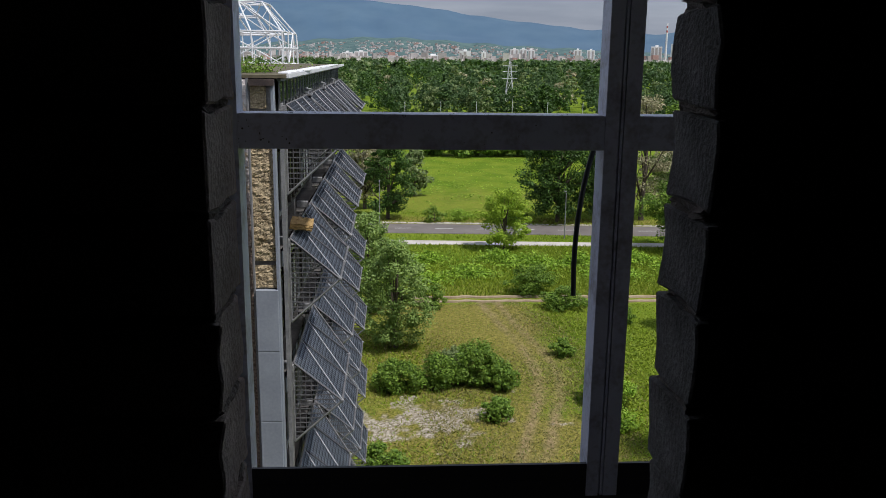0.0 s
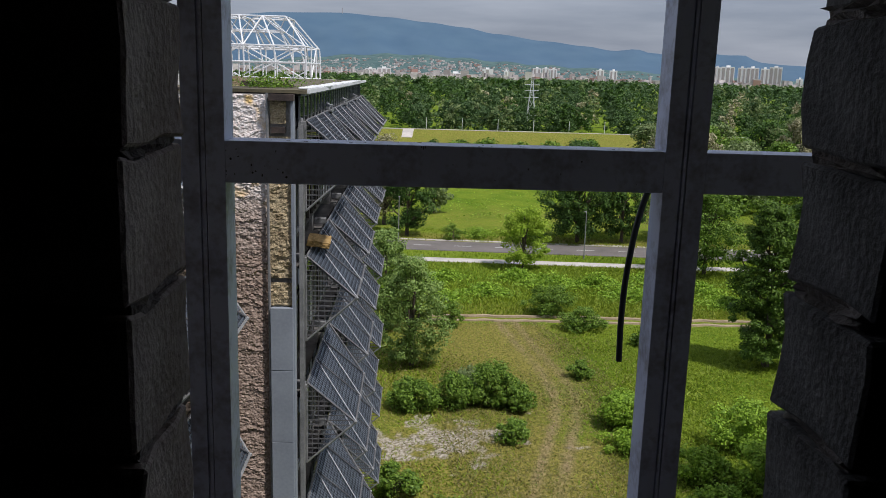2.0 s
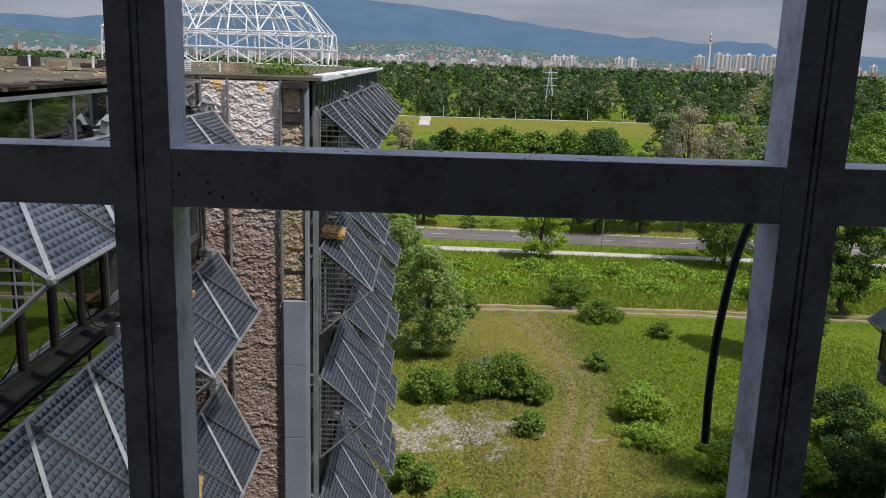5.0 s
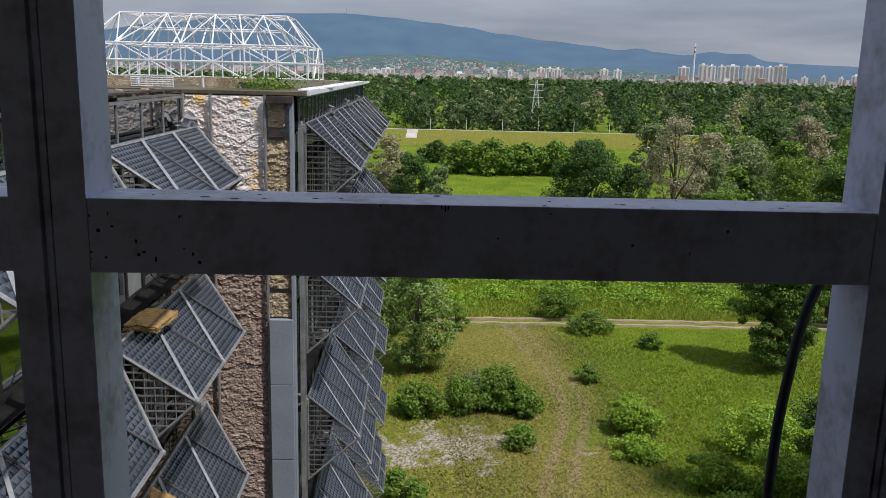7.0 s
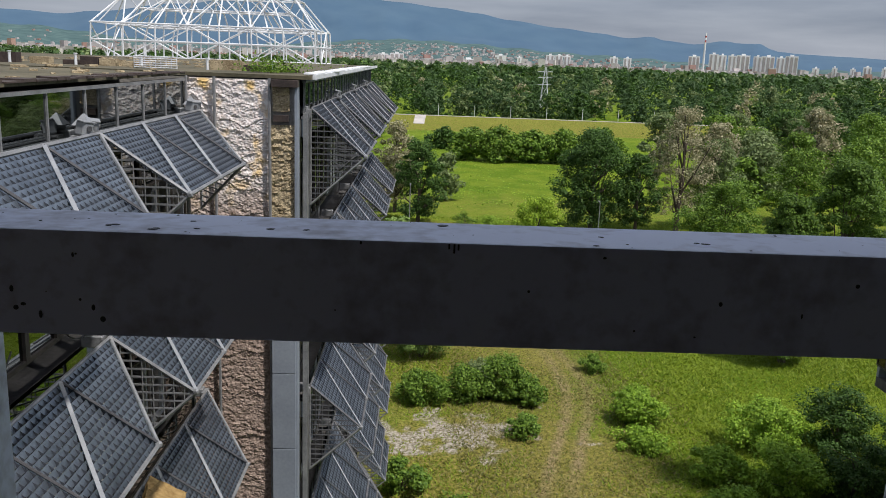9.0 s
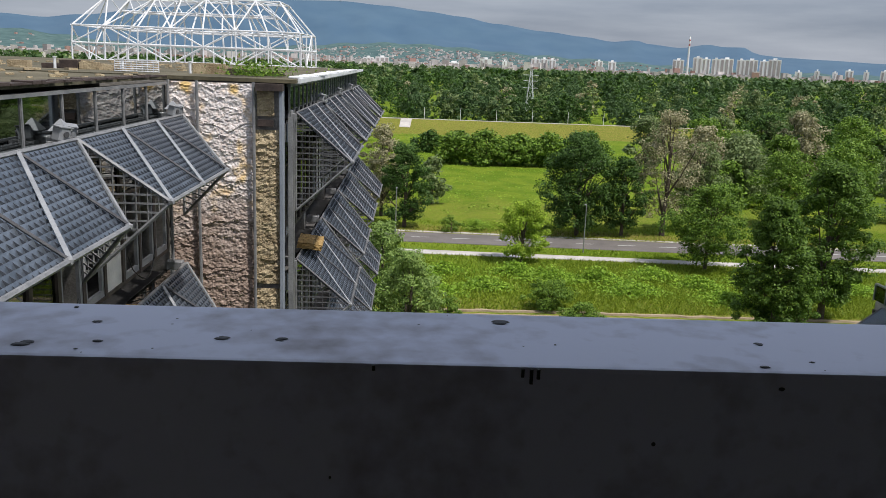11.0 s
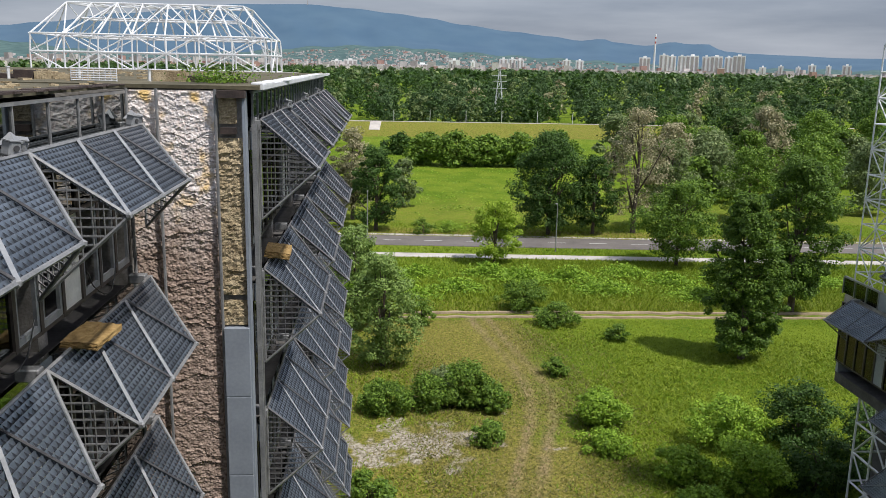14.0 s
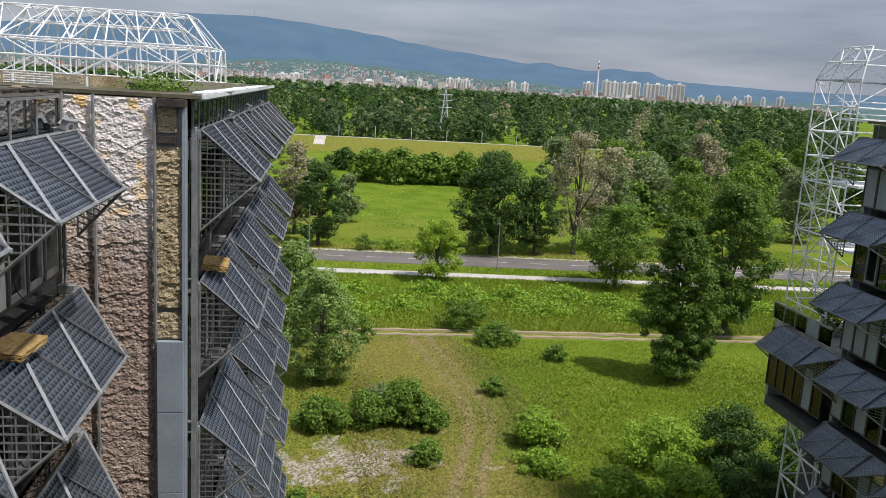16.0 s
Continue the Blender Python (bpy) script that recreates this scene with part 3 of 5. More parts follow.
# the rough gable between the wings: sprayed foam over block panels
end_wall = empty("gable_wall", pose(0, 0, 0), "rough weathered gable with sprayed foam, brown below and pale above", "wall", "", "structure")
foam = bpy.data.materials.new("sprayed_foam")
foam.use_nodes = True
fn, fl = foam.node_tree.nodes, foam.node_tree.links
f_co, f_sep = fn.new("ShaderNodeTexCoord"), fn.new("ShaderNodeSeparateXYZ")
fl.new(f_co.outputs["Object"], f_sep.inputs[0])
f_n1, f_n2, f_n3 = (fn.new("ShaderNodeTexNoise") for _ in range(3))
for node, s in ((f_n1, 1.1), (f_n2, 17.0), (f_n3, 1.9)):
    node.inputs["Scale"].default_value, node.inputs["Detail"].default_value = s, 6.0
    fl.new(f_co.outputs["Object"], node.inputs["Vector"])
f_low, f_high, f_tone, f_yel = (fn.new("ShaderNodeValToRGB") for _ in range(4))
f_low.color_ramp.elements[0].position, f_low.color_ramp.elements[0].color = 0.3, (0.165, 0.115, 0.088, 1)
f_low.color_ramp.elements[1].position, f_low.color_ramp.elements[1].color = 0.72, (0.52, 0.40, 0.33, 1)
f_high.color_ramp.elements[0].position, f_high.color_ramp.elements[0].color = 0.3, (0.60, 0.50, 0.45, 1)
f_high.color_ramp.elements[1].position, f_high.color_ramp.elements[1].color = 0.7, (0.90, 0.85, 0.82, 1)
for r in (f_low, f_high):
    fl.new(f_n2.outputs["Fac"], r.inputs["Fac"])
f_up = fn.new("ShaderNodeMath")
f_up.operation = "MULTIPLY_ADD"
fl.new(f_n1.outputs["Fac"], f_up.inputs[0])
f_up.inputs[1].default_value = 4.0
fl.new(f_sep.outputs["Z"], f_up.inputs[2])
f_tone.color_ramp.elements[0].position, f_tone.color_ramp.elements[1].position = 0.0, 1.0
f_rng = fn.new("ShaderNodeMapRange")
f_rng.inputs["From Min"].default_value, f_rng.inputs["From Max"].default_value = -0.8, 1.5
fl.new(f_up.outputs[0], f_rng.inputs["Value"])
f_mix, f_mix2 = fn.new("ShaderNodeMix"), fn.new("ShaderNodeMix")
f_mix.data_type = f_mix2.data_type = "RGBA"
fl.new(f_rng.outputs[0], f_mix.inputs["Factor"])
fl.new(f_low.outputs["Color"], f_mix.inputs[6])
fl.new(f_high.outputs["Color"], f_mix.inputs[7])
f_yel.color_ramp.elements[0].position, f_yel.color_ramp.elements[1].position = 0.545, 0.68
fl.new(f_n3.outputs["Fac"], f_yel.inputs["Fac"])
f_y2 = fn.new("ShaderNodeMath")
f_y2.operation = "MULTIPLY"
fl.new(f_yel.outputs["Color"], f_y2.inputs[0])
fl.new(f_rng.outputs[0], f_y2.inputs[1])
fl.new(f_y2.outputs[0], f_mix2.inputs["Factor"])
fl.new(f_mix.outputs[2], f_mix2.inputs[6])
f_mix2.inputs[7].default_value = (0.78, 0.54, 0.22, 1)
fl.new(f_mix2.outputs[2], fn["Principled BSDF"].inputs["Base Color"])
fn["Principled BSDF"].inputs["Roughness"].default_value = 1.0
f_bump = fn.new("ShaderNodeBump")
f_bump.inputs["Strength"].default_value, f_bump.inputs["Distance"].default_value = 0.6, 0.02
fl.new(f_n2.outputs["Fac"], f_bump.inputs["Height"])
fl.new(f_bump.outputs["Normal"], fn["Principled BSDF"].inputs["Normal"])


def rough_sheet(name, x0, x1, z0, z1, y, step, depth, material, parent, joints=True):
    """A sheet facing -y with lumps and, at the panel joints, ragged steps."""
    nx, nz = max(2, round((x1 - x0) / step)), round((z1 - z0) / step)
    vs = []
    for j in range(nz + 1):
        z = z0 + (z1 - z0) * j / nz
        for i in range(nx + 1):
            x = x0 + (x1 - x0) * i / nx
            a = noise.fractal(Vector((x * 6.5, 7.0, z * 8.0)), 0.7, 2.2, 5)
            b = noise.fractal(Vector((x * 0.8, 3.0, z * 1.7)), 1.0, 2.0, 3)
            c = abs(noise.noise(Vector((x * 8.0, 1.0, z * 12.0))))
            e = noise.noise(Vector((x * 21.0, 2.0, z * 26.0)))
            d = depth * (0.50 * a + 0.35 * b + 0.4 * c + 0.34 * e)
            lip = z * 3.0 + 1.1 * b + 0.55 * noise.noise(Vector((x * 3.1, 4.0, z * 1.3))) + 0.22 * noise.noise(Vector((x * 11.0, 5.0, z * 7.0)))
            d += depth * 0.7 * (1 - (lip - math.floor(lip))) ** 2 * max(0.0, min(1.0, 0.5 + 1.6 * noise.noise(Vector((x * 1.3, 8.0, z * 0.9)))))
            if joints:
                s = (z + 0.25 * noise.noise(Vector((x * 2, 0, z * 0.6)))) / 1.09
                f = s - math.floor(s)
                d += depth * (0.5 * max(0.0, 1 - f / 0.10) - 0.35 * max(0.0, 1 - (1 - f) / 0.04))
            vs.append((x, y - d, z))
    fs = [(j * (nx + 1) + i, j * (nx + 1) + i + 1, (j + 1) * (nx + 1) + i + 1, (j + 1) * (nx + 1) + i) for j in range(nz) for i in range(nx)]
    me = bpy.data.meshes.new(name)
    me.from_pydata(vs, [], fs)
    me.materials.append(material)
    for p in me.polygons:
        p.use_smooth = False
    ob = new(name, me)
    ob.parent = parent
    return ob


rough_sheet("foam_face", -5.54, -3.66, -13.0, 0.93, 18.40, 0.019, 0.034, foam, end_wall)
slab("gable_body", (-16.0, 18.42, GROUND), (-3.06, 18.76, 0.94), M["concrete"], parent=end_wall)
slab("gable_foot", (-5.54, 18.30, GROUND), (-3.66, 18.41, -13.0), M["concrete"], parent=end_wall)
for x in (-5.50, -4.88, -3.66):
    bm = bmesh.new()
    rod(bm, (x, 18.30, GROUND), (x, 18.30, 0.97), 0.035)
    part("rail", bm, M["tube"], end_wall)

# the corner strip: bare insulation above, grey cladding below
corner = empty("corner_strip", pose(0, 0, 0), "corner strip, grey metal cladding below bare yellowish insulation", "cladding", "", "structure")
rough_sheet("bare_insulation", -3.655, -3.105, -3.55, -0.05, 18.36, 0.035, 0.05, M["old_foam"], corner, False)
rough_sheet("bare_insulation", -3.655, -3.105, -4.25, -3.66, 18.36, 0.035, 0.05, M["old_foam"], corner, False)
rough_sheet("bare_insulation", -3.60, -3.22, 0.25, 0.80, 18.36, 0.035, 0.05, M["old_foam"], corner, False)
z = -4.29
for high in (1.64, 1.94, 1.96, 1.96, 1.96, 1.96, 1.96, 1.96, 1.96, 1.96):
    bm = bmesh.new()
    box(bm, (-3.63, 18.22, max(GROUND, z - high + 0.012)), (-3.07, 18.41, z))
    bevelled(bm, 0.015, 2)
    part("cladding_panel", bm, M["grey_panel"], corner)
    z -= high
bm = bmesh.new()
box(bm, (-3.10, 18.28, GROUND), (-3.035, 18.60, 0.90))
part("corner_post", bm, M["grey_panel"], corner)
# solid dark boxes hold the shade of the open slots
bm = bmesh.new()
box(bm, (-3.58, 18.29, 0.03), (-3.24, 18.42, 0.17))
box(bm, (-3.60, 18.16, 0.80), (-3.02, 18.42, 0.95))
part("dark_slot", bm, M["rust_and_shade"], corner)
for x, y in ((-2.93, 18.8), (-2.93, 19.05)):
    bm = bmesh.new()
    box(bm, (x - 0.05, y - 0.04, GROUND), (x + 0.05, y + 0.04, 0.2))
    part("outer_post", bm, M["tube"], corner)


# slabs of mineral wool that lie on the shades
def wool_slab(m, size, label):
    rng = random.Random(round(size[0] * 100))
    bm = bmesh.new()
    box(bm, (0, 0, 0), size)
    bmesh.ops.subdivide_edges(bm, edges=bm.edges[:], cuts=7, use_grid_fill=True)
    for v in bm.verts:
        v.co += Vector((rng.uniform(-1, 1), rng.uniform(-1, 1), rng.uniform(-0.6, 0.6))) * 0.016
    ob = part("insulation_slab", bm, M["wool"])
    ob.matrix_basis = m
    return tagged(ob, label, "insulation slab", "loose insulation slabs")


wool_slab(pose(-5.30, 13.25, -3.02, 0, 4, -3), (0.60, 1.1, 0.11), "yellow mineral wool slab lying on a sunshade")
wool_slab(pose(-2.98, 20.2, -3.10, 0, 8, 3), (0.60, 1.1, 0.15), "yellow mineral wool slab lying on a sunshade")
wool_slab(pose(-4.95, 12.75, -6.36, 0, 32, 12), (0.75, 1.0, 0.12), "yellow mineral wool slab slipped down a sunshade")


# small pointed covers on the attic sill, over the shade joints
def cover(x, y, z, k=1.0):
    e = empty("vent_cover", pose(x, y, z), "dusty metal vent cover on the facade ledge", "vent cover", "vent covers")
    bm = bmesh.new()
    bmesh.ops.create_cone(bm, cap_ends=True, segments=4, radius1=0.20 * k, radius2=0.015 * k, depth=0.17 * k, matrix=pose(-0.04, 0, 0.255 * k, 0, 0, 45))
    part("hood", bm, M["strip"], e)
    for side in (-1, 1):
        bm = bmesh.new()
        m = pose(0.03, side * 0.15 * k, 0.12 * k, side * 8, 8, side * 28)
        box(bm, (-0.11 * k, -0.10 * k, -0.10 * k), (0.08 * k, 0.10 * k, 0.12 * k), m)
        bevelled(bm, 0.025 * k)
        box(bm, (-0.09 * k, -0.12 * k, 0.11 * k), (0.09 * k, 0.12 * k, 0.125 * k), m)
        part("socket", bm, M["strip"], e)
        bm = bmesh.new()
        bmesh.ops.create_cone(bm, cap_ends=True, segments=12, radius1=0.045 * k, radius2=0.045 * k, depth=0.03, matrix=m @ pose(0.085 * k, 0, 0.02 * k, 0, 90, 0))
        part("hole", bm, M["dark_bar"], e)
    bm = bmesh.new()
    box(bm, (-0.16, -0.26 * k, -0.02), (0.14, 0.26 * k, 0.025))
    for side in (-1, 1):
        rod(bm, (0.1, side * 0.22 * k, 0.02), (0.1, side * 0.42 * k, 0.02), 0.03)
    part("base", bm, M["tube"], e)
    return e


first = cover(-5.30, 12.2, 0.19)
small = cover(-2.86, 24.8, 0.29, 0.8)
for x, y, z in ((-5.28, 18.0, 0.19), (-5.28, 6.4, 0.19)):
    copy_thing(first, pose(x, y, z))


# loose cables sagging along the ledge of the near wing
sag = random.Random(17)
for k in range(9):
    cu = bpy.data.curves.new("facade_cable", "CURVE")
    cu.dimensions, cu.bevel_depth, cu.bevel_resolution = "3D", 0.012, 2
    y0, z0 = 7.5 + (k % 3) * 3.4 + sag.uniform(0, 0.8), 0.05 - 3.27 * (k // 3) - 2.75
    sp = cu.splines.new("BEZIER")
    sp.bezier_points.add(3)
    for pt, (dy, dz) in zip(sp.bezier_points, ((0, 0.5), (0.5, sag.uniform(-0.1, 0.1)), (1.2, sag.uniform(-0.25, 0.0)), (1.7, 0.35))):
        pt.co, pt.handle_left_type, pt.handle_right_type = (-5.44 + sag.uniform(0, 0.06), y0 + dy, z0 + dz), "AUTO", "AUTO"
    cu.materials.append(M["rubber"])
    tagged(new("facade_cable", cu), "loose black cable sagging along the facade", "cable", "loose facade cables")
for y in (30.4, 35.9):
    copy_thing(small, pose(-2.86, y, 0.29))


# ---- white space frames on the roofs ----
TUBE = bmesh.new()
bmesh.ops.create_cone(TUBE, cap_ends=True, segments=6, radius1=1, radius2=1, depth=1, matrix=Matrix.Translation((0, 0, 0.5)))
TUBE = mesh_of("tube", TUBE, M["white_tube"])


def strut(parent, p, q, r, name="tube"):
    p, q = Vector(p), Vector(q)
    ob = new(name, TUBE)
    ob.parent = parent
    ob.matrix_basis = Matrix.Translation(p) @ (q - p).to_track_quat("Z", "Y").to_matrix().to_4x4() @ Matrix.Diagonal((r, r, (q - p).length, 1))


def barrel_frame(parent, section, along, r):
    """A frame of rings: the section's points, swept to each place along, with lengthwise tubes and crossing diagonals."""
    rings = [[f(p) for p in section] for f in along]
    for i, ring in enumerate(rings):
        for a, b in zip(ring, ring[1:]):
            strut(parent, a, b, r)
        if i:
            last = rings[i - 1]
            for j, (a, b) in enumerate(zip(last, ring)):
                strut(parent, a, b, r)
                if j + 1 < len(ring):
                    strut(parent, last[j + (i + j) % 2], ring[j + 1 - (i + j) % 2], r * 0.8)


roof_frame = empty("space_frame", pose(0, 0, 0.97), "white steel space frame standing on the roof", "space frame")


def layer(section, x0, x1, bays, inset):
    """Nodes of one layer: rows along x for each point of the section; the upper ones end short of the hips."""
    tall = max(p[1] for p in section)
    rows = []
    for y, z in section:
        cut = inset * max(0.0, (z / tall - 0.5) / 0.5)
        rows.append([Vector((x0 + cut + (x1 - x0 - 2 * cut) * i / bays, y, z)) for i in range(bays + 1)])
    return rows


outer = layer([(43.2, 0.0), (43.2, 0.87), (43.2, 1.72), (44.9, 3.28), (48.2, 3.28), (49.9, 1.72), (49.9, 0.87), (49.9, 0.0)], -17.2, -5.9, 7, 1.3)
inner = layer([(44.2, 0.0), (44.2, 0.87), (44.2, 1.62), (45.4, 2.55), (47.7, 2.55), (48.9, 1.62), (48.9, 0.87), (48.9, 0.0)], -16.4, -6.7, 6, 0.9)
for rows in (outer, inner):
    for row in rows:
        for a, b in zip(row, row[1:]):
            strut(roof_frame, a, b, 0.042, "chord")
    for lower, upper in zip(rows, rows[1:]):
        for a, b in zip(lower, upper):
            strut(roof_frame, a, b, 0.042, "post")
for k, (lower, upper) in enumerate(zip(outer, outer[1:])):
    for i in range(7):
        a, b = (lower[i], upper[i + 1]) if (i + k) % 2 else (lower[i + 1], upper[i])
        strut(roof_frame, a, b, 0.034, "diagonal")
for row, deep in zip(outer, inner):
    for i, q in enumerate(deep):
        strut(roof_frame, row[i], q, 0.028, "web")
        strut(roof_frame, row[i + 1], q, 0.028, "web")
for end in (0, -1):
    for k in (2, 1, 0):
        strut(roof_frame, outer[k][end], outer[7 - k][end], 0.042, "end_chord")
    for k in range(1, 3):
        y, z0, z1 = 43.2 + 2.233 * k, 0.0, 1.72
        x = outer[0][end].x
        strut(roof_frame, (x, y, z0), (x, y, z1), 0.042, "end_post")
    for k in range(3):
        y = 43.2 + 2.233 * k
        strut(roof_frame, (x, y, 0.0 if k % 2 else 1.72), (x, y + 2.233, 1.72 if k % 2 else 0.0), 0.034, "end_diagonal")
        strut(roof_frame, (x, y + 1.116, 1.72), outer[3 if k < 2 else 4][end], 0.034, "end_diagonal")
slab("roof_plinth", (-17.6, 41.85, 0.6), (-5.0, 50.6, 0.968), M["concrete"], "concrete roof deck under the white space frame", "roof")
slab("roof_tower", (-17.4, 42.2, GROUND), (-5.2, 50.4, 0.598), M["concrete"], "plain concrete block under the roof deck", "building")

rail_white = empty("roof_railing", pose(-7.2, 20.0, 1.052), "low white slatted railing standing on the roof", "railing")
for k in range(6):
    strut(rail_white, (0, 0, 0.02 + 0.052 * k), (1.02, 0, 0.02 + 0.052 * k), 0.011, "rail")
for k in range(9):
    strut(rail_white, (0.1275 * k, 0.02, 0), (0.1275 * k, 0.02, 0.29), 0.010, "post")

# broken parapet of the roof: dark boxes as its shaded openings, yellow insulation, posts
crumbs = random.Random(12)
kerb, dark = bmesh.new(), bmesh.new()
x = -19.0
while x < -3.6:
    wide = crumbs.uniform(0.25, 0.85)
    if not -7.4 < x + wide / 2 < -6.0:
        high = crumbs.uniform(0.10, 0.27)
        box(dark if crumbs.random() < 0.5 else kerb, (x, 20.9 + crumbs.uniform(0, 0.1), 1.052), (x + wide - 0.03, 21.2, 1.052 + high))
    x += wide + crumbs.choice((0.0, 0.05, 0.3))
for i in range(300):
    x, y, s = crumbs.uniform(-14, -5.9), crumbs.uniform(7, 40), crumbs.uniform(0.03, 0.10)
    box(kerb, (-s, -s * crumbs.uniform(0.6, 2), 0), (s, s, s * 0.5), pose(x, y, 1.032 if y < 18.3 else 1.052, 0, 0, crumbs.uniform(0, 180)))
tagged(part("rubble", kerb, M["old_foam"]), "broken yellowish insulation rubble lying on the roof", "rubble", "", "stuff")
tagged(part("roof_kerb", dark, M["rust_and_shade"]), "broken kerb along the roof, dark boxes for its shaded openings", "kerb", "", "stuff")

for k in range(10):
    post = empty("roof_post", pose(-18.6 + k * 1.62, 20.75, 1.052), "short pale post on the roof kerb", "post", "roof posts")
    strut(post, (0, 0, 0), (0, 0, 0.27), 0.035, "shaft")
    strut(post, (0, 0, 0.265), (0, 0, 0.29), 0.05, "cap")
for k in range(11):
    bm = bmesh.new()
    box(bm, (0, 0, 0), (0.32, 1.55, 0.05))
    bevelled(bm, 0.012)
    ob = part("coping_slab", bm, M["white_tube"])
    ob.matrix_basis = pose(-3.02 + crumbs.uniform(-0.03, 0.03), 19.0 + k * 1.62, 1.056, 0, 0, crumbs.uniform(-2.5, 2.5))
    tagged(ob, "loose white coping slab along the roof edge", "coping slab", "coping slabs")

# ---- the opposite wing ----
east = wing("opposite_wing", 24.9, 42.0, 8.0, 36.4, 1.0, 3.46, 7, "opposite wing of the abandoned building in shade", -1)
glass_attic(east, 24.9, 8.0, 36.3, 0.13, 0.88, 0.9, -1, "dusty_pane")
facade(24.9, 8.4, 36.3, [0.27 - 3.46 * k for k in range(7)], 3.46, 0.93, "windows of the opposite wing", 180, 5, (3, 4, 1, 3, 3, 1), 0.12)
slab("roof_east", (24.7, 8.0, 0.96), (42.0, 36.55, 1.08), M["roof"], "flat roof with weathered gravel", "roof")
slab("end_wall", (24.97, 36.22, GROUND), (28.1, 36.42, 0.90), M["grey_panel"], parent=east)
terrace = empty("terrace_block", pose(0, 0, 0), "lower block of the opposite wing with a glass parapet", "building", "", "structure")
slab("terrace_floor", (24.96, 36.44, -10.6), (42.0, 42.45, -10.12), M["concrete"], parent=terrace)
slab("terrace_base", (24.96, 36.44, -15.1), (42.0, 42.45, -14.55), M["unlit_dark"], parent=terrace)
slab("terrace_core", (27.6, 36.44, GROUND), (42.0, 42.15, -10.6), M["unlit_dark"], parent=terrace)
slab("terrace_end", (24.96, 42.25, -14.55), (42.0, 42.47, -10.6), M["grey_panel"], parent=terrace)
for i in range(5):
    bm = bmesh.new()
    box(bm, (24.90, 37.1 + i * 1.1, -10.05), (24.92, 38.16 + i * 1.1, -9.22))
    part("parapet_pane", bm, M["grey_panel" if i == 1 else "clear_pane"], terrace)
    bm = bmesh.new()
    box(bm, (24.87, 38.16 + i * 1.1, -10.1), (24.95, 38.22 + i * 1.1, -9.18))
    part("parapet_post", bm, M["tube"], terrace)
slab("parapet_rail", (24.85, 37.1, -9.21), (24.97, 42.5, -9.12), M["tube"], parent=terrace)
facade(24.9, 37.1, 42.45, [-10.1], 4.1, 0.8917, "windows of the terrace block", 180, 8, (3, 3, 0, 2, 3, 0), 0.1)

tower = empty("stair_tower_frame", pose(25.2, 38.2, -10.12), "tall white steel lattice tower standing on the terrace", "space frame")
tower_sec = [(0, 0), (0, 1.3), (0, 2.6), (0, 3.9), (2.2, 3.9), (4.4, 3.9), (4.4, 0)]
levels = [(lambda p, z=z: (p[0], p[1], z)) for z in [1.31 * i for i in range(11)]]
barrel_frame(tower, tower_sec, levels, 0.04)
top_in = [(lambda p, z=z, s=s: (2.2 + (p[0] - 2.2) * s, 1.95 + (p[1] - 1.95) * s, z)) for z, s in ((13.1, 1.0), (14.0, 0.85), (14.75, 0.62))]
barrel_frame(tower, tower_sec, top_in, 0.04)
for k in range(4):
    z = 1.2 + 3.3 * k
    bm = bmesh.new()
    box(bm, (1.0, 0.5, z), (4.2, 3.2, z + 0.12))
    part("landing", bm, M["white_tube"], tower)
    for h in (0.35, 0.65, 0.95):
        strut(tower, (1.0, 0.5, z + h), (4.2, 0.5, z + h), 0.03, "guard_rail")
        strut(tower, (1.0, 0.5, z + h), (1.0, 3.2, z + h), 0.03, "guard_rail")
legs = empty("support_frame", pose(25.3, 35.6, GROUND), "white steel lattice frame under the lower block", "space frame")
barrel_frame(legs, [(2.0, 0.0), (0, 0.0), (0, 1.6), (0, 3.2), (0, 4.8), (2.0, 4.8)], [(lambda p, z=z: (p[0], p[1], z)) for z in (0, 1.7, 3.4, 5.1, 6.8, 8.4)], 0.06)

# ---- ground ----
M["soil"] = mat("dry_soil", (0.22, 0.165, 0.10), (0.38, 0.30, 0.20), 1.0, 0, 0.6, 8, 0.5, 0.02)
ROAD = lambda x: 120.4 - 0.062 * (x + 4)
PATH_W = lambda x: 110.9 - 0.062 * (x + 4)
LEVEE = 316.0


def height(x, y):
    h = GROUND + 0.18 * noise.noise(Vector((x * 0.07, y * 0.07, 0)))
    if 24 < y < 140:
        near = max(0.0, 1 - min(abs(y - ROAD(x)) - 4, abs(y - PATH_W(x)) - 2) / 4) if abs(y - 115) < 18 else 0.0
        h = h * (1 - min(1, near)) + GROUND * min(1, near)
    d = abs(y - LEVEE)
    h += 4.2 * (1 if d < 2.5 else max(0.0, 1 - (d - 2.5) / 13.0))
    return h


gx = [-4000, -1500, -500, -200, -110, -70, -50] + [-40 + 1.0 * i for i in range(35)] + [-5 + 0.45 * i for i in range(66)] + [25 + 1.0 * i for i in range(56)] + [84, 90, 100, 115, 135, 160, 200, 260, 350, 500, 800, 1500, 4500]
gy = [-300, -100, -30, 0, 20, 30] + [36 + 0.6 * i for i in range(80)] + [84 + 1.0 * i for i in range(52)] + [138, 142, 148, 156, 166, 178, 190, 205, 220, 240, 260, 280, 296, 300.5, 305, 309, 313.5, 316, 318.5, 323, 328, 332, 345, 370, 400, 450, 520, 700, 1000, 1500, 2200, 3000, 4900]
verts = [(x, y, height(x, y)) for y in gy for x in gx]
w = len(gx)
faces = [(j * w + i, j * w + i + 1, (j + 1) * w + i + 1, (j + 1) * w + i) for j in range(len(gy) - 1) for i in range(w - 1)]
me = bpy.data.meshes.new("ground")
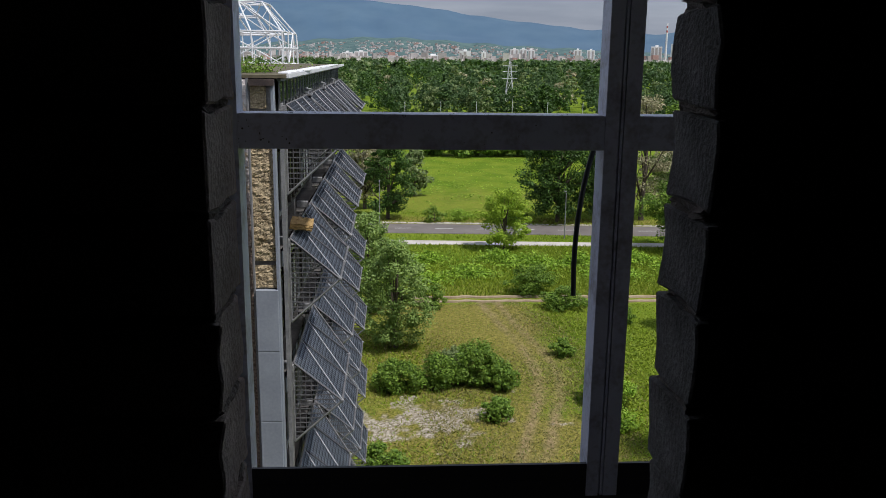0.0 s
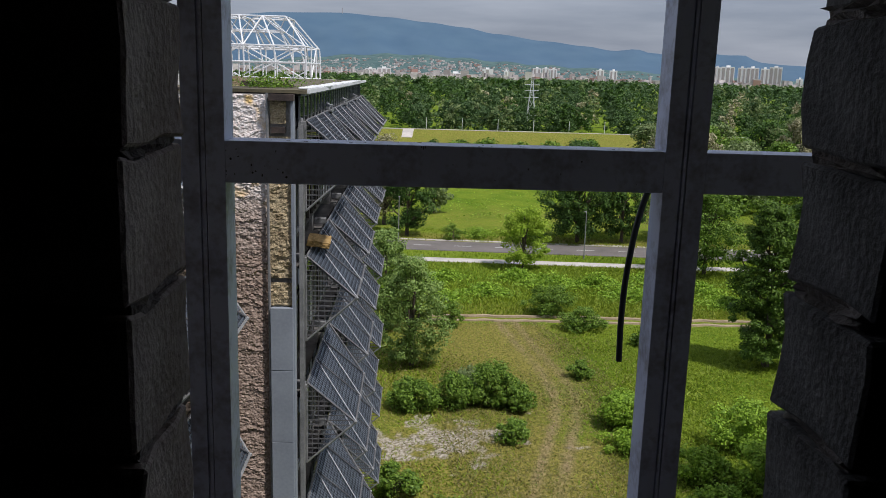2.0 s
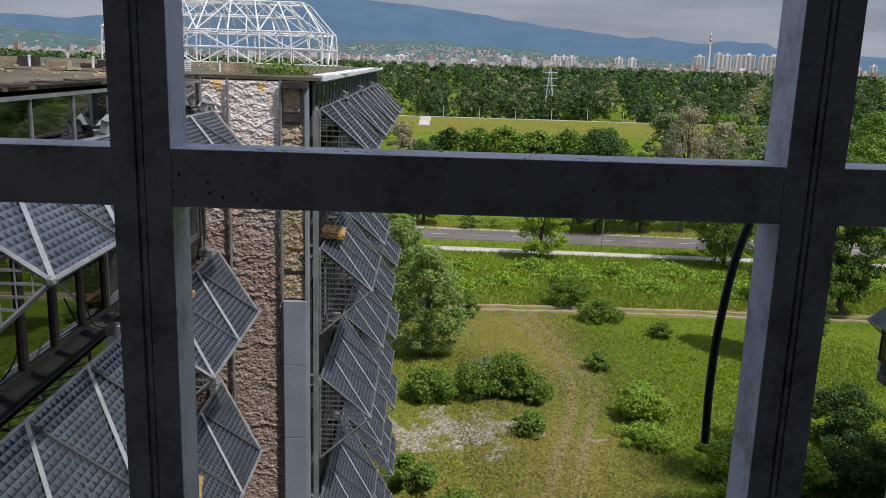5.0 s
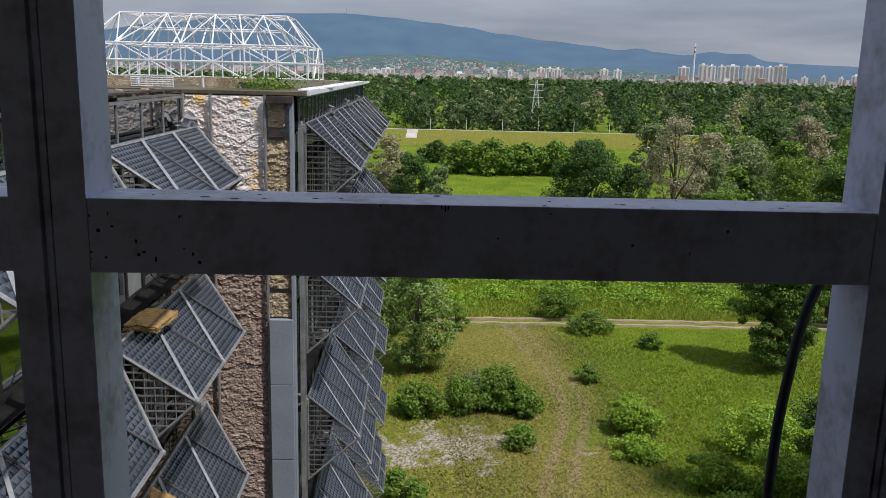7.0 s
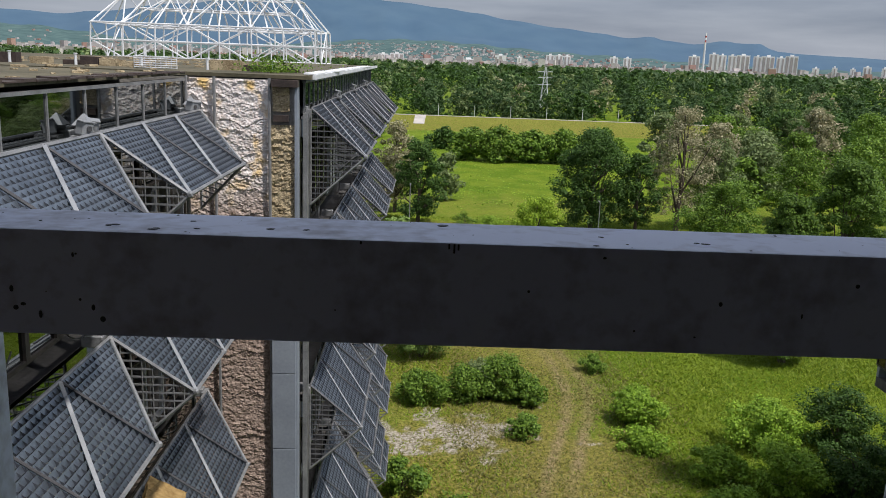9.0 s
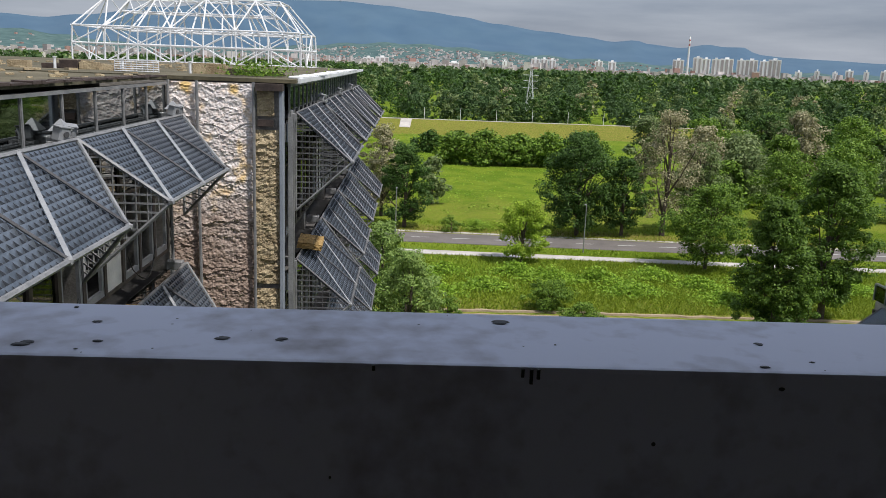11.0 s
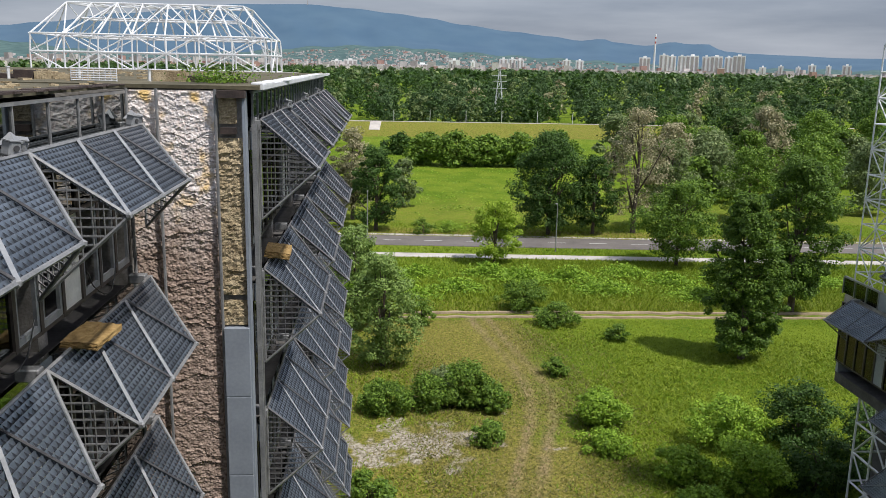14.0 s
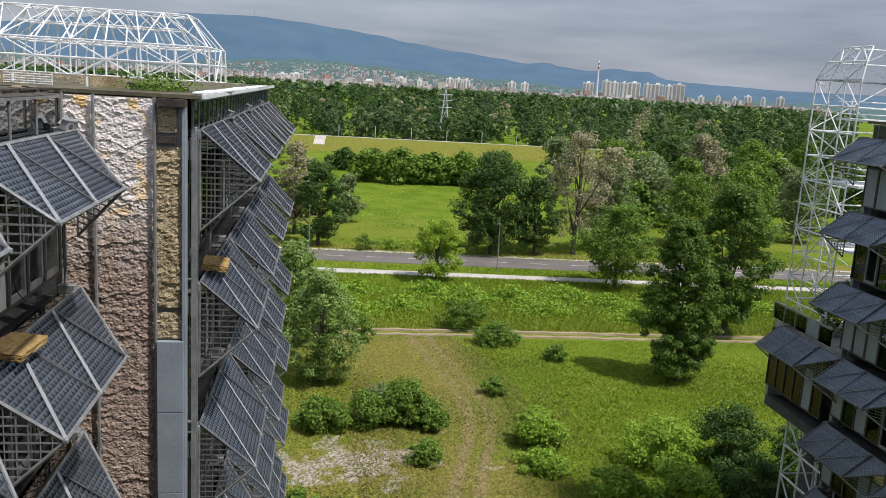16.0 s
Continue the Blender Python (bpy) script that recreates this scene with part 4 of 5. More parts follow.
me.from_pydata(verts, [], faces)


def soft(d, inner, outer):
    return max(0.0, min(1.0, (outer - d) / (outer - inner)))


def worn_x(y):
    """The line of the trodden way across the meadow."""
    return 9.6 + 2.6 * math.exp(-((y - 62) / 13) ** 2) - 0.010 * (62 - y) ** 2 * (y < 62) * 0.6


worn, gravel, dry = [], [], []
for x, y, z in verts:
    n1 = noise.fractal(Vector((x * 0.16, y * 0.16, 2.0)), 1.0, 2.0, 4)
    k = soft(abs(x - worn_x(y)) + 0.9 * n1, 0.4, 2.4) if 30 < y < 82 else 0.0
    t = max(soft(abs(y - 83.2), 0.25, 0.7), soft(abs(y - 81.6), 0.25, 0.7)) if x > 1 else 0.0
    ruts = max(soft(abs(x - worn_x(y) - 0.85 + 0.2 * n1), 0.1, 0.7), soft(abs(x - worn_x(y) + 0.85 + 0.2 * n1), 0.1, 0.7)) if 30 < y < 82 else 0.0
    worn.append(min(1.0, 0.26 * k + 0.80 * ruts * (0.8 + 0.5 * n1)))
    n2 = noise.fractal(Vector((x * 0.55, y * 0.55, 9.0)), 0.8, 2.0, 3)
    g = soft(math.hypot((x - 2.4) / 6.4, (y - 52.4) / 4.6) + 0.6 * n1 + 1.3 * n2, 0.1, 1.0)
    gravel.append(g)
    a = 0.55 * soft(x - 12.5 + 2.5 * n1, -1.5, 3.0) * (36 < y < 81) + 0.35 * soft(math.hypot((x - 9) / 9.5, (y - 74) / 10) + 0.3 * n1, 0.5, 1.1) + 0.5 * soft(math.hypot((x - 8) / 11, (y - 46) / 9) + 0.3 * n1, 0.5, 1.2)
    a += 0.28 * soft(abs(y - 143 + 6 * n1), 8, 18) * (y > 122) + 0.55 * soft(abs(y - 307), 7, 13) + 0.5 * soft(abs(y - 86), 2, 5)
    a += 0.85 * soft(abs(y - ROAD(x) - 6.0), 1.5, 4.5)
    dry.append(min(1.0, a))
for nm, vals in (("worn", worn), ("gravel", gravel), ("dry", dry)):
    at = me.attributes.new(nm, "FLOAT", "POINT")
    at.data.foreach_set("value", vals)
gm = bpy.data.materials.new("meadow")
gm.use_nodes = True
gn, gl = gm.node_tree.nodes, gm.node_tree.links
g_geo = gn.new("ShaderNodeNewGeometry")
g_noise = []
for s, d in ((0.14, 7), (0.9, 6), (4.5, 8)):
    node = gn.new("ShaderNodeTexNoise")
    node.inputs["Scale"].default_value, node.inputs["Detail"].default_value, node.inputs["Roughness"].default_value = s, d, 0.62
    gl.new(g_geo.outputs["Position"], node.inputs["Vector"])
    g_noise.append(node)


def ramp_of(src, p0, c0, p1, c1):
    r = gn.new("ShaderNodeValToRGB")
    r.color_ramp.elements[0].position, r.color_ramp.elements[0].color = p0, (*c0, 1)
    r.color_ramp.elements[1].position, r.color_ramp.elements[1].color = p1, (*c1, 1)
    gl.new(src, r.inputs["Fac"])
    return r.outputs["Color"]


def blend(f, a, b):
    x = gn.new("ShaderNodeMix")
    x.data_type = "RGBA"
    gl.new(f, x.inputs["Factor"]), gl.new(a, x.inputs[6]), gl.new(b, x.inputs[7])
    return x.outputs[2]


def mask(name, cut, wide, rough=0.9):
    """A painted zone whose border is broken up by noise."""
    at = gn.new("ShaderNodeAttribute")
    at.attribute_name = name
    ma, mr = gn.new("ShaderNodeMath"), gn.new("ShaderNodeMapRange")
    ma.operation = "MULTIPLY_ADD"
    gl.new(g_noise[1].outputs["Fac"], ma.inputs[0])
    ma.inputs[1].default_value = rough
    gl.new(at.outputs["Fac"], ma.inputs[2])
    mr.inputs["From Min"].default_value, mr.inputs["From Max"].default_value = cut, cut + wide
    gl.new(ma.outputs[0], mr.inputs["Value"])
    return mr.outputs[0]


fine_green = ramp_of(g_noise[2].outputs["Fac"], 0.34, (0.052, 0.086, 0.005), 0.66, (0.190, 0.245, 0.018))
broad_green = ramp_of(g_noise[0].outputs["Fac"], 0.42, (0.074, 0.155, 0.007), 0.58, (0.172, 0.238, 0.020))
half = gn.new("ShaderNodeValue")
half.outputs[0].default_value = 0.5
green = blend(half.outputs[0], fine_green, broad_green)
straw = ramp_of(g_noise[2].outputs["Fac"], 0.34, (0.088, 0.090, 0.013), 0.66, (0.285, 0.250, 0.062))
soil = ramp_of(g_noise[2].outputs["Fac"], 0.34, (0.14, 0.110, 0.048), 0.66, (0.36, 0.275, 0.150))
stone = ramp_of(g_noise[2].outputs["Fac"], 0.38, (0.17, 0.145, 0.09), 0.62, (0.45, 0.405, 0.34))
colour = blend(mask("dry", 0.55, 0.6), green, straw)
colour = blend(mask("worn", 0.72, 0.75), colour, soil)
colour = blend(mask("gravel", 1.64, 0.40, 2.4), colour, stone)
gl.new(colour, gn["Principled BSDF"].inputs["Base Color"])
gn["Principled BSDF"].inputs["Roughness"].default_value = 1.0
gn["Principled BSDF"].inputs["Specular IOR Level"].default_value = 0.1
g_bump = gn.new("ShaderNodeBump")
g_bump.inputs["Strength"].default_value, g_bump.inputs["Distance"].default_value = 0.9, 0.18
gl.new(g_noise[2].outputs["Fac"], g_bump.inputs["Height"])
gl.new(g_bump.outputs["Normal"], gn["Principled BSDF"].inputs["Normal"])
me.materials.append(gm)
tagged(new("ground", me), "green meadow with worn, dry and gravelly patches", "ground", "", "structure")


def ribbon(name, centre, half_w, x0, x1, lift, material, label, category, step=4.0, kind="structure", ragged=0.0):
    """A thin band that lies on the ground, with a shallow edge."""
    n = int((x1 - x0) / step)
    vs, fs = [], []
    for i in range(n + 1):
        x = x0 + (x1 - x0) * i / n
        wob = ragged * noise.noise(Vector((x * 0.6, 5.0, half_w)))
        for dy, dz in ((-half_w - 0.15 + wob, -0.25), (-half_w + wob, lift), (half_w + wob, lift), (half_w + 0.15 + wob, -0.25)):
            vs.append((x, centre(x) + dy, GROUND + dz))
        if i:
            a = (i - 1) * 4
            fs += [(a + k, a + 4 + k, a + 5 + k, a + 1 + k) for k in range(3)]
    m = bpy.data.meshes.new(name)
    m.from_pydata(vs, [], fs)
    m.materials.append(material)
    return tagged(new(name, m), label, category, "", kind)


ribbon("road", ROAD, 3.4, -160, 420, 0.06, M["asphalt"], "grey asphalt road with worn lane marks", "road")
ribbon("pavement", PATH_W, 1.15, -160, 420, 0.08, M["paving"], "pale paved footpath beside the road", "path")
ribbon("verge", lambda x: ROAD(x) + 4.6, 0.5, -160, 420, 0.02, M["paving"], "dusty gravel shoulder of the road", "shoulder", ragged=0.4)
for dy in (-0.8, 0.8):
    ribbon("track", lambda x, dy=dy: 82.3 + dy + 0.3 * math.sin(x * 0.11), 0.21, 1.5, 120, 0.19, M["soil"], "dirt track rut across the meadow", "track", 0.5, "structure", 0.35)
marks = bmesh.new()
for i in range(60):
    x = -60 + i * 6.0
    box(marks, (x, ROAD(x) - 0.07, GROUND + 0.062), (x + 2.6, ROAD(x) + 0.07, GROUND + 0.066))
tagged(part("lane_marks", marks, M["line"]), "white dashed lane marks on the road", "road marking", "", "stuff")
ribbon("levee_path", lambda x: LEVEE - 1.0, 1.0, -300, 700, 4.32, M["paving"], "pale path along the top of the levee", "path", 10.0)

# pale ramp on the levee
bm = bmesh.new()
box(bm, (-2.0, -4.2, -0.35), (2.0, 4.2, 0.12), pose(-2.9, 309.8, GROUND + 2.98, 17.9, 0, -4))
bevelled(bm, 0.08)
tagged(part("levee_ramp", bm, M["paving"]), "pale concrete ramp up the grassy levee", "ramp")


# ---- trees and bushes ----
def tree(name, x, y, h, w, leaf, label, count=5000, size=0.34, seed=1, clumps=70, bare=0.16, lean=0.0, taper=1.0, dense=0.5, group=""):
    rng = np.random.default_rng(seed)
    z = GROUND
    e = empty(name, pose(x, y, z), label, "tree" if name == "tree" else "bush", group)
    bm = bmesh.new()
    p, c, d = crown_points(rng, count, h * bare, h * (1 - bare), w, clumps, dense, lean, taper, (70 / clumps) ** 0.22)
    trunk_r = 0.022 * h + 0.02
    spine = [Vector((lean * h * f * 0.6 + rng.normal() * 0.05 * h * f * 0.3, rng.normal() * 0.05 * h * f * 0.3, h * 0.8 * f - 0.15)) for f in (0, 0.2, 0.4, 0.6, 0.8, 1.0)]
    for i in range(5):
        r0, r1 = trunk_r * (1 - i / 5.5), trunk_r * (1 - (i + 1) / 5.5)
        m = (spine[i + 1] - spine[i]).to_track_quat("Z", "Y").to_matrix()
        ra = [bm.verts.new(spine[i] + m @ Vector((r0 * math.cos(t), r0 * math.sin(t), 0))) for t in [k * math.pi / 3.5 for k in range(7)]]
        rb = [bm.verts.new(spine[i + 1] + m @ Vector((r1 * math.cos(t), r1 * math.sin(t), 0))) for t in [k * math.pi / 3.5 for k in range(7)]]
        for k in range(7):
            bm.faces.new((ra[k], ra[(k + 1) % 7], rb[(k + 1) % 7], rb[k]))
    for i in range(min(16, clumps)):
        q = Vector(c[i])
        foot = spine[1 + i % 4]
        if q.z > foot.z:
            mid = foot.lerp(q, 0.5) + Vector((0, 0, -0.06 * h * 0.3))
            rod(bm, foot, mid, trunk_r * 0.34, 5)
            rod(bm, mid, q, trunk_r * 0.18, 4)
    part("trunk", bm, M["bark"], e)
    ob = new("crown", quads("crown", leaves(rng, p, size, 0.5, d), M[leaf]))
    ob.parent = e
    return e


T = "tree"
for a in (
    (31.8, 69.2, 15.6, 7.4, "leaf_deep", "tall dense green tree standing in the meadow", 24000, 0.25, 11, 190, 0.03, -0.03, 0.72),
    (43.4, 83.7, 17.4, 9.4, "leaf_deep", "tall broad green tree beside the dirt track", 18000, 0.30, 12, 130, 0.08),
    (38.2, 104.7, 11.4, 11.5, "leaf_mid", "round green tree beside the footpath", 8000, 0.34, 13, 80, 0.12),
    (25.2, 121.6 + 3.5, 16.0, 12.4, "leaf_dark", "large dark green tree behind the road", 12000, 0.38, 14, 120, 0.08),
    (32.2, 125.6, 12.5, 7.8, "leaf_dark", "dark green tree behind the road", 6000, 0.36, 15, 60, 0.08),
    (38.8, 126.5, 20.0, 10.5, "leaf_pale", "pale half-bare tree with whitish blossom", 4600, 0.36, 16, 80, 0.12),
    (45.5, 130.0, 15.0, 8.5, "leaf_olive", "olive green tree behind the road", 5000, 0.38, 17, 60, 0.1),
    (14.4, 105.5, 8.7, 7.2, "leaf_lime", "young bright green tree beside the footpath", 6000, 0.28, 18, 50, 0.10),
    (-1.1, 127.5, 13.4, 8.6, "leaf_dark", "green tree behind the road", 7000, 0.36, 19, 70, 0.06),
    (-5.0, 137.0, 15.4, 8.5, "leaf_pale", "pale blossoming tree behind the road", 5200, 0.40, 20, 70, 0.1),
    (3.6, 150.0, 9.0, 6.0, "leaf_olive", "olive green small tree in the meadow", 3000, 0.38, 39, 40, 0.06),
    (0.0, 67.9, 10.2, 7.2, "leaf_willow", "grey-green willow growing beside the building", 8000, 0.24, 21, 110, 0.03, -0.02),
    (-2.6, 78.0, 10.6, 6.8, "leaf_willow", "grey-green willow growing beside the building", 8000, 0.26, 22, 80, 0.05),
    (4.3, 240.0, 6.2, 9.0, "leaf_dark", "round dark shrubby tree in front of the levee", 2400, 0.6, 23, 40, 0.03),
    (11.0, 214.0, 8.6, 12.0, "leaf_mid", "round shrubby tree in front of the levee", 4200, 0.6, 24, 60, 0.03),
    (18.5, 212.0, 9.2, 12.0, "leaf_mid", "round shrubby tree in front of the levee", 4200, 0.6, 25, 60, 0.03),
    (26.5, 213.0, 8.0, 12.5, "leaf_mid", "round shrubby tree in front of the levee", 4200, 0.6, 26, 60, 0.03),
    (35.0, 214.0, 8.5, 12.0, "leaf_mid", "round shrubby tree in front of the levee", 4200, 0.6, 27, 60, 0.03),
    (44.0, 214.0, 9.5, 13.0, "leaf_mid", "round green tree in front of the levee", 4200, 0.6, 40, 60, 0.03),
    (57.0, 204.4, 14.6, 12.0, "leaf_olive", "olive tree in front of the levee", 4200, 0.55, 28, 60, 0.05),
    (58.9, 168.1, 15.0, 11.5, "leaf_pale", "pale blossoming tree in the meadow", 5200, 0.45, 29, 70, 0.06),
    (66.1, 168.8, 13.4, 13.0, "leaf_olive", "olive tree in the meadow", 5600, 0.45, 30, 70, 0.05),
    (76.0, 172.0, 13.5, 12.0, "leaf_mid", "broad green tree in the meadow", 5600, 0.45, 31, 70, 0.05),
    (83.4, 178.4, 18.3, 12.0, "leaf_pale", "tall pale poplar in the meadow", 5600, 0.45, 32, 70, 0.05),
    (88.9, 167.1, 13.3, 15.0, "leaf_mid", "broad green tree in the meadow", 6400, 0.45, 33, 80, 0.05),
    (88.2, 208.1, 15.8, 16.0, "leaf_dark", "broad dark tree in front of the levee", 5600, 0.55, 34, 70, 0.05),
    (103.3, 180.4, 12.0, 12.5, "leaf_olive", "olive tree in the meadow", 4600, 0.5, 35, 60, 0.05),
    (72.0, 206.0, 15.0, 14.0, "leaf_mid", "broad green tree in front of the levee", 5000, 0.55, 36, 60, 0.05),
    (62.0, 138.0, 13.0, 11.0, "leaf_mid", "broad green tree behind the road", 6000, 0.40, 37, 70, 0.05),
    (74.0, 142.0, 14.0, 12.0, "leaf_mid", "broad green tree behind the road", 6000, 0.40, 38, 70, 0.05),
    (88.0, 146.0, 14.0, 13.0, "leaf_olive", "broad olive tree behind the road", 6000, 0.42, 41, 70, 0.05),
    (104.0, 150.0, 13.0, 13.0, "leaf_dark", "broad dark tree behind the road", 6000, 0.42, 42, 70, 0.05),
    (120.0, 185.0, 14.0, 15.0, "leaf_mid", "broad green tree in the meadow", 4600, 0.5, 43, 60, 0.05),
    (134.0, 210.0, 15.0, 16.0, "leaf_dark", "broad dark tree in front of the levee", 4600, 0.55, 44, 60, 0.05),
):
    near = 2.4 if a[1] < 140 else 1.1
    tree(T, *a[:6], int(a[6] * near), a[7] * (0.69 if a[1] < 140 else 0.98), a[8], int(a[9] * 1.7), *a[10:])
rng_t = random.Random(31)
models = [o for o in scene.objects if o.name.startswith("tree") and o.parent is None and o.location.y > 160 and not any(c.name.startswith("crown") and c.data.materials[0] == M["leaf_pale"] for c in o.children)]
for i in range(46):
    y = rng_t.uniform(150, 300)
    x = rng_t.uniform(0.30 * y, 0.74 * y) if i % 5 else rng_t.uniform(-0.2 * y, -0.05 * y)
    o = rng_t.choice(models)
    copy_thing(o, pose(x, y, GROUND, 0, 0, rng_t.uniform(0, 360)))
B = "bush"
for a in (
    (0.2, 58.2, 2.4, 4.2, "leaf_mid", 3200), (3.4, 59.0, 2.5, 4.0, "leaf_mid", 3200), (6.4, 59.6, 3.3, 4.6, "leaf_mid", 4200), (8.2, 58.2, 2.0, 3.2, "leaf_mid", 2000),
    (14.2, 65.4, 1.4, 2.3, "leaf_mid", 1100), (22.1, 74.4, 1.6, 2.2, "leaf_mid", 1000), (15.5, 55.4, 2.6, 4.0, "leaf_bright", 3600),
    (14.9, 51.4, 1.1, 4.0, "leaf_bright", 1600), (7.3, 52.6, 1.5, 2.8, "leaf_mid", 1600), (14.6, 84.8, 3.4, 5.4, "leaf_mid", 3600), (17.2, 79.4, 2.2, 4.6, "leaf_mid", 2600),
    (18.7, 47.1, 2.1, 3.8, "leaf_bright", 2200), (23.6, 52.0, 3.4, 5.6, "leaf_bright", 3600), (28.6, 52.2, 4.4, 5.6, "leaf_dark", 4200), (22.4, 45.8, 3.0, 5.4, "leaf_bright", 3400),
    (26.4, 45.4, 3.8, 5.4, "leaf_dark", 3800), (-0.9, 44.8, 1.9, 3.4, "leaf_mid", 1800), (3.8, 79.3, 2.5, 3.4, "leaf_mid", 1500), (6.1, 124.9, 2.4, 3.6, "leaf_mid", 900),
    (5.0, 63.5, 1.6, 2.6, "leaf_olive", 900), (31.5, 48.0, 4.6, 6.0, "leaf_dark", 4000), (18.0, 41.6, 2.4, 4.4, "leaf_bright", 2400), (2.0, 41.0, 1.6, 3.6, "leaf_mid", 1800),
    (10.4, 126.4, 1.6, 5.0, "leaf_bright", 1000), (19.5, 126.8, 1.5, 4.0, "leaf_mid", 900),
):
    # leaf tone also holds sunlight on bright bushes, the wing's shadow on dark ones
    tree(B, *a[:5], {"leaf_bright": "bright yellowish green bush in the meadow", "leaf_dark": "dark green bush beside the building"}.get(a[4], "leafy green bush in the meadow"),
         int(a[5] * 2.4), 0.15, int(a[0] * 7 + a[1]) + 300, max(18, a[5] // 45), 0.02)

# weeds between the track and the footpath, rough grass, roof weeds: too many to count
rng = np.random.default_rng(5)
pts = []
for x, y, h, w in ((0.8, 96.8, 2.0, 6), (16.8, 97.4, 1.5, 8), (22.7, 97.7, 1.7, 6), (34.3, 95.5, 1.5, 6), (8.6, 93.2, 1.2, 6), (25.5, 92.6, 1.2, 8), (13.0, 100.5, 1.3, 6), (30.0, 100.0, 1.2, 7),
                   (4.0, 100.0, 1.2, 5), (42.0, 97.0, 1.4, 8), (52.0, 96.0, 1.4, 9), (3.0, 90.5, 0.9, 6), (36.0, 90.0, 0.9, 8), (-3.0, 92.0, 1.8, 5)):
    n = int(420 * w)
    p = rng.normal(size=(n, 3)) * np.array((w * 0.26, w * 0.17, 0))
    p[:, 2] = rng.uniform(0, 1, n) * h * np.exp(-(p[:, 0] / (w * 0.4)) ** 2) * (0.6 + 0.4 * np.sin(p[:, 0] * 2.1 + p[:, 1] * 3.3))
    pts.append(p + np.array((x, y, GROUND + 0.05)))
for i in range(150):
    x, y, w = rng.uniform(-12, 60), rng.uniform(140, 298), rng.uniform(2, 7)
    p = rng.normal(size=(60, 3)) * np.array((w, w * 0.6, 0))
    p[:, 2] = rng.uniform(0, 0.5, 60)
    pts.append(p + np.array((x, y, GROUND + 0.1)))
ob = new("weeds", quads("weeds", leaves(rng, np.concatenate(pts), 0.26, 0.8), M["leaf_bright"]))
tagged(ob, "patches of lush bright green weeds in the meadow", "weeds", "", "stuff")


def blades(count, x0, x1, y0, y1, tall, keep):
    x, y = rng.uniform(x0, x1, count), rng.uniform(y0, y1, count)
    ok = np.array([keep(a, b) for a, b in zip(x, y)])
    x, y = x[ok], y[ok]
    n = len(x)
    base = np.stack([x, y, np.full(n, GROUND - 0.05)], axis=1)
    a = rng.uniform(0, 2 * math.pi, n)
    side = np.stack([np.cos(a), np.sin(a), np.zeros(n)], axis=1) * rng.uniform(0.03, 0.09, n)[:, None]
    tip = base + np.stack([rng.normal(size=n) * 0.22, rng.normal(size=n) * 0.22, tall * rng.uniform(0.5, 1.4, n) + 0.1], axis=1)
    return np.stack([base - side, base + side, tip], axis=1)


def grassy(x, y):
    if abs(x - worn_x(y)) < 2.6 and y < 82 and rng.random() < 0.85:
        return False
    if math.hypot((x - 2.2) / 5.2, (y - 52.2) / 3.6) < 0.9 and rng.random() < 0.8:
        return False
    if abs(y - 82.4) < 1.6 or abs(y - PATH_W(x)) < 1.4:
        return False
    return abs(y - ROAD(x)) > 3.8 and (x > 14 or rng.random() < 0.55)


co = np.concatenate([blades(160000, -6, 60, 38, 82, 0.12, grassy), blades(120000, -6, 75, 83, 109, 0.28, grassy), blades(40000, -8, 80, 109, 134, 0.22, grassy)])
tagged(new("grass", quads("grass", co, M["grass"], 3)), "rough green meadow grass", "grass", "", "stuff")
M["dry_grass"] = leaf_mat("dry_grass_blade", (0.10, 0.115, 0.025), (0.36, 0.30, 0.12))
co = blades(60000, -4, 20, 36, 82, 0.10, lambda x, y: math.hypot((x - 9.5) / 7.5, (y - 58) / 26) < 1 or rng.random() < 0.15)
tagged(new("dry_grass", quads("dry_grass", co, M["dry_grass"], 3)), "short dry yellowish grass along the trodden way", "grass", "", "stuff")
p = np.concatenate([rng.normal(size=(900, 3)) * np.array((0.42, 0.3, 0.13)) + np.array((-3.95, 20.2, 1.18)),
                    rng.normal(size=(60, 3)) * np.array((0.5, 1.5, 0.10)) + np.array((-3.8, 27.0, 1.15))])
p[:, 2] = np.maximum(p[:, 2], 1.09)
tagged(new("roof_weeds", quads("roof_weeds", leaves(rng, p, 0.06, 0.3), M["leaf_mid"])), "weeds and moss growing on the flat roof", "weeds", "", "stuff")
tree(B, 27.2, 39.6, 3.0, 2.6, "leaf_mid", "green shrub growing on the terrace", 1600, 0.17, 77, 24, 0.03).location.z = -10.12

# ---- forest behind the levee ----
rng = np.random.default_rng(8)
cells = []
for i in range(760):
    y = 345 + 520 * rng.random() ** 1.6
    x = rng.uniform(-0.52 * y, 0.66 * y)
    h = rng.uniform(12.5, 18.5) if y > 380 else rng.uniform(9, 15)
    p, c, d = crown_points(rng, 640 if y < 480 else 300, 0.5, h, rng.uniform(8, 15), 26, 0.45)
    cells.append((leaves(rng, p + np.array((x, y, GROUND)), 0.80 if y < 480 else 1.4, 0.5, d), rng.random()))
for i in range(900):
    y = 860 + 1400 * rng.random() ** 1.3
    x = rng.uniform(-0.52 * y, 0.66 * y)
    p, c, d = crown_points(rng, 60, 3.0, rng.uniform(13, 17.5), rng.uniform(16, 30), 16, 0.5)
    cells.append((leaves(rng, p + np.array((x, y, GROUND)), 4.2, 0.6, d), rng.random() * 0.92))
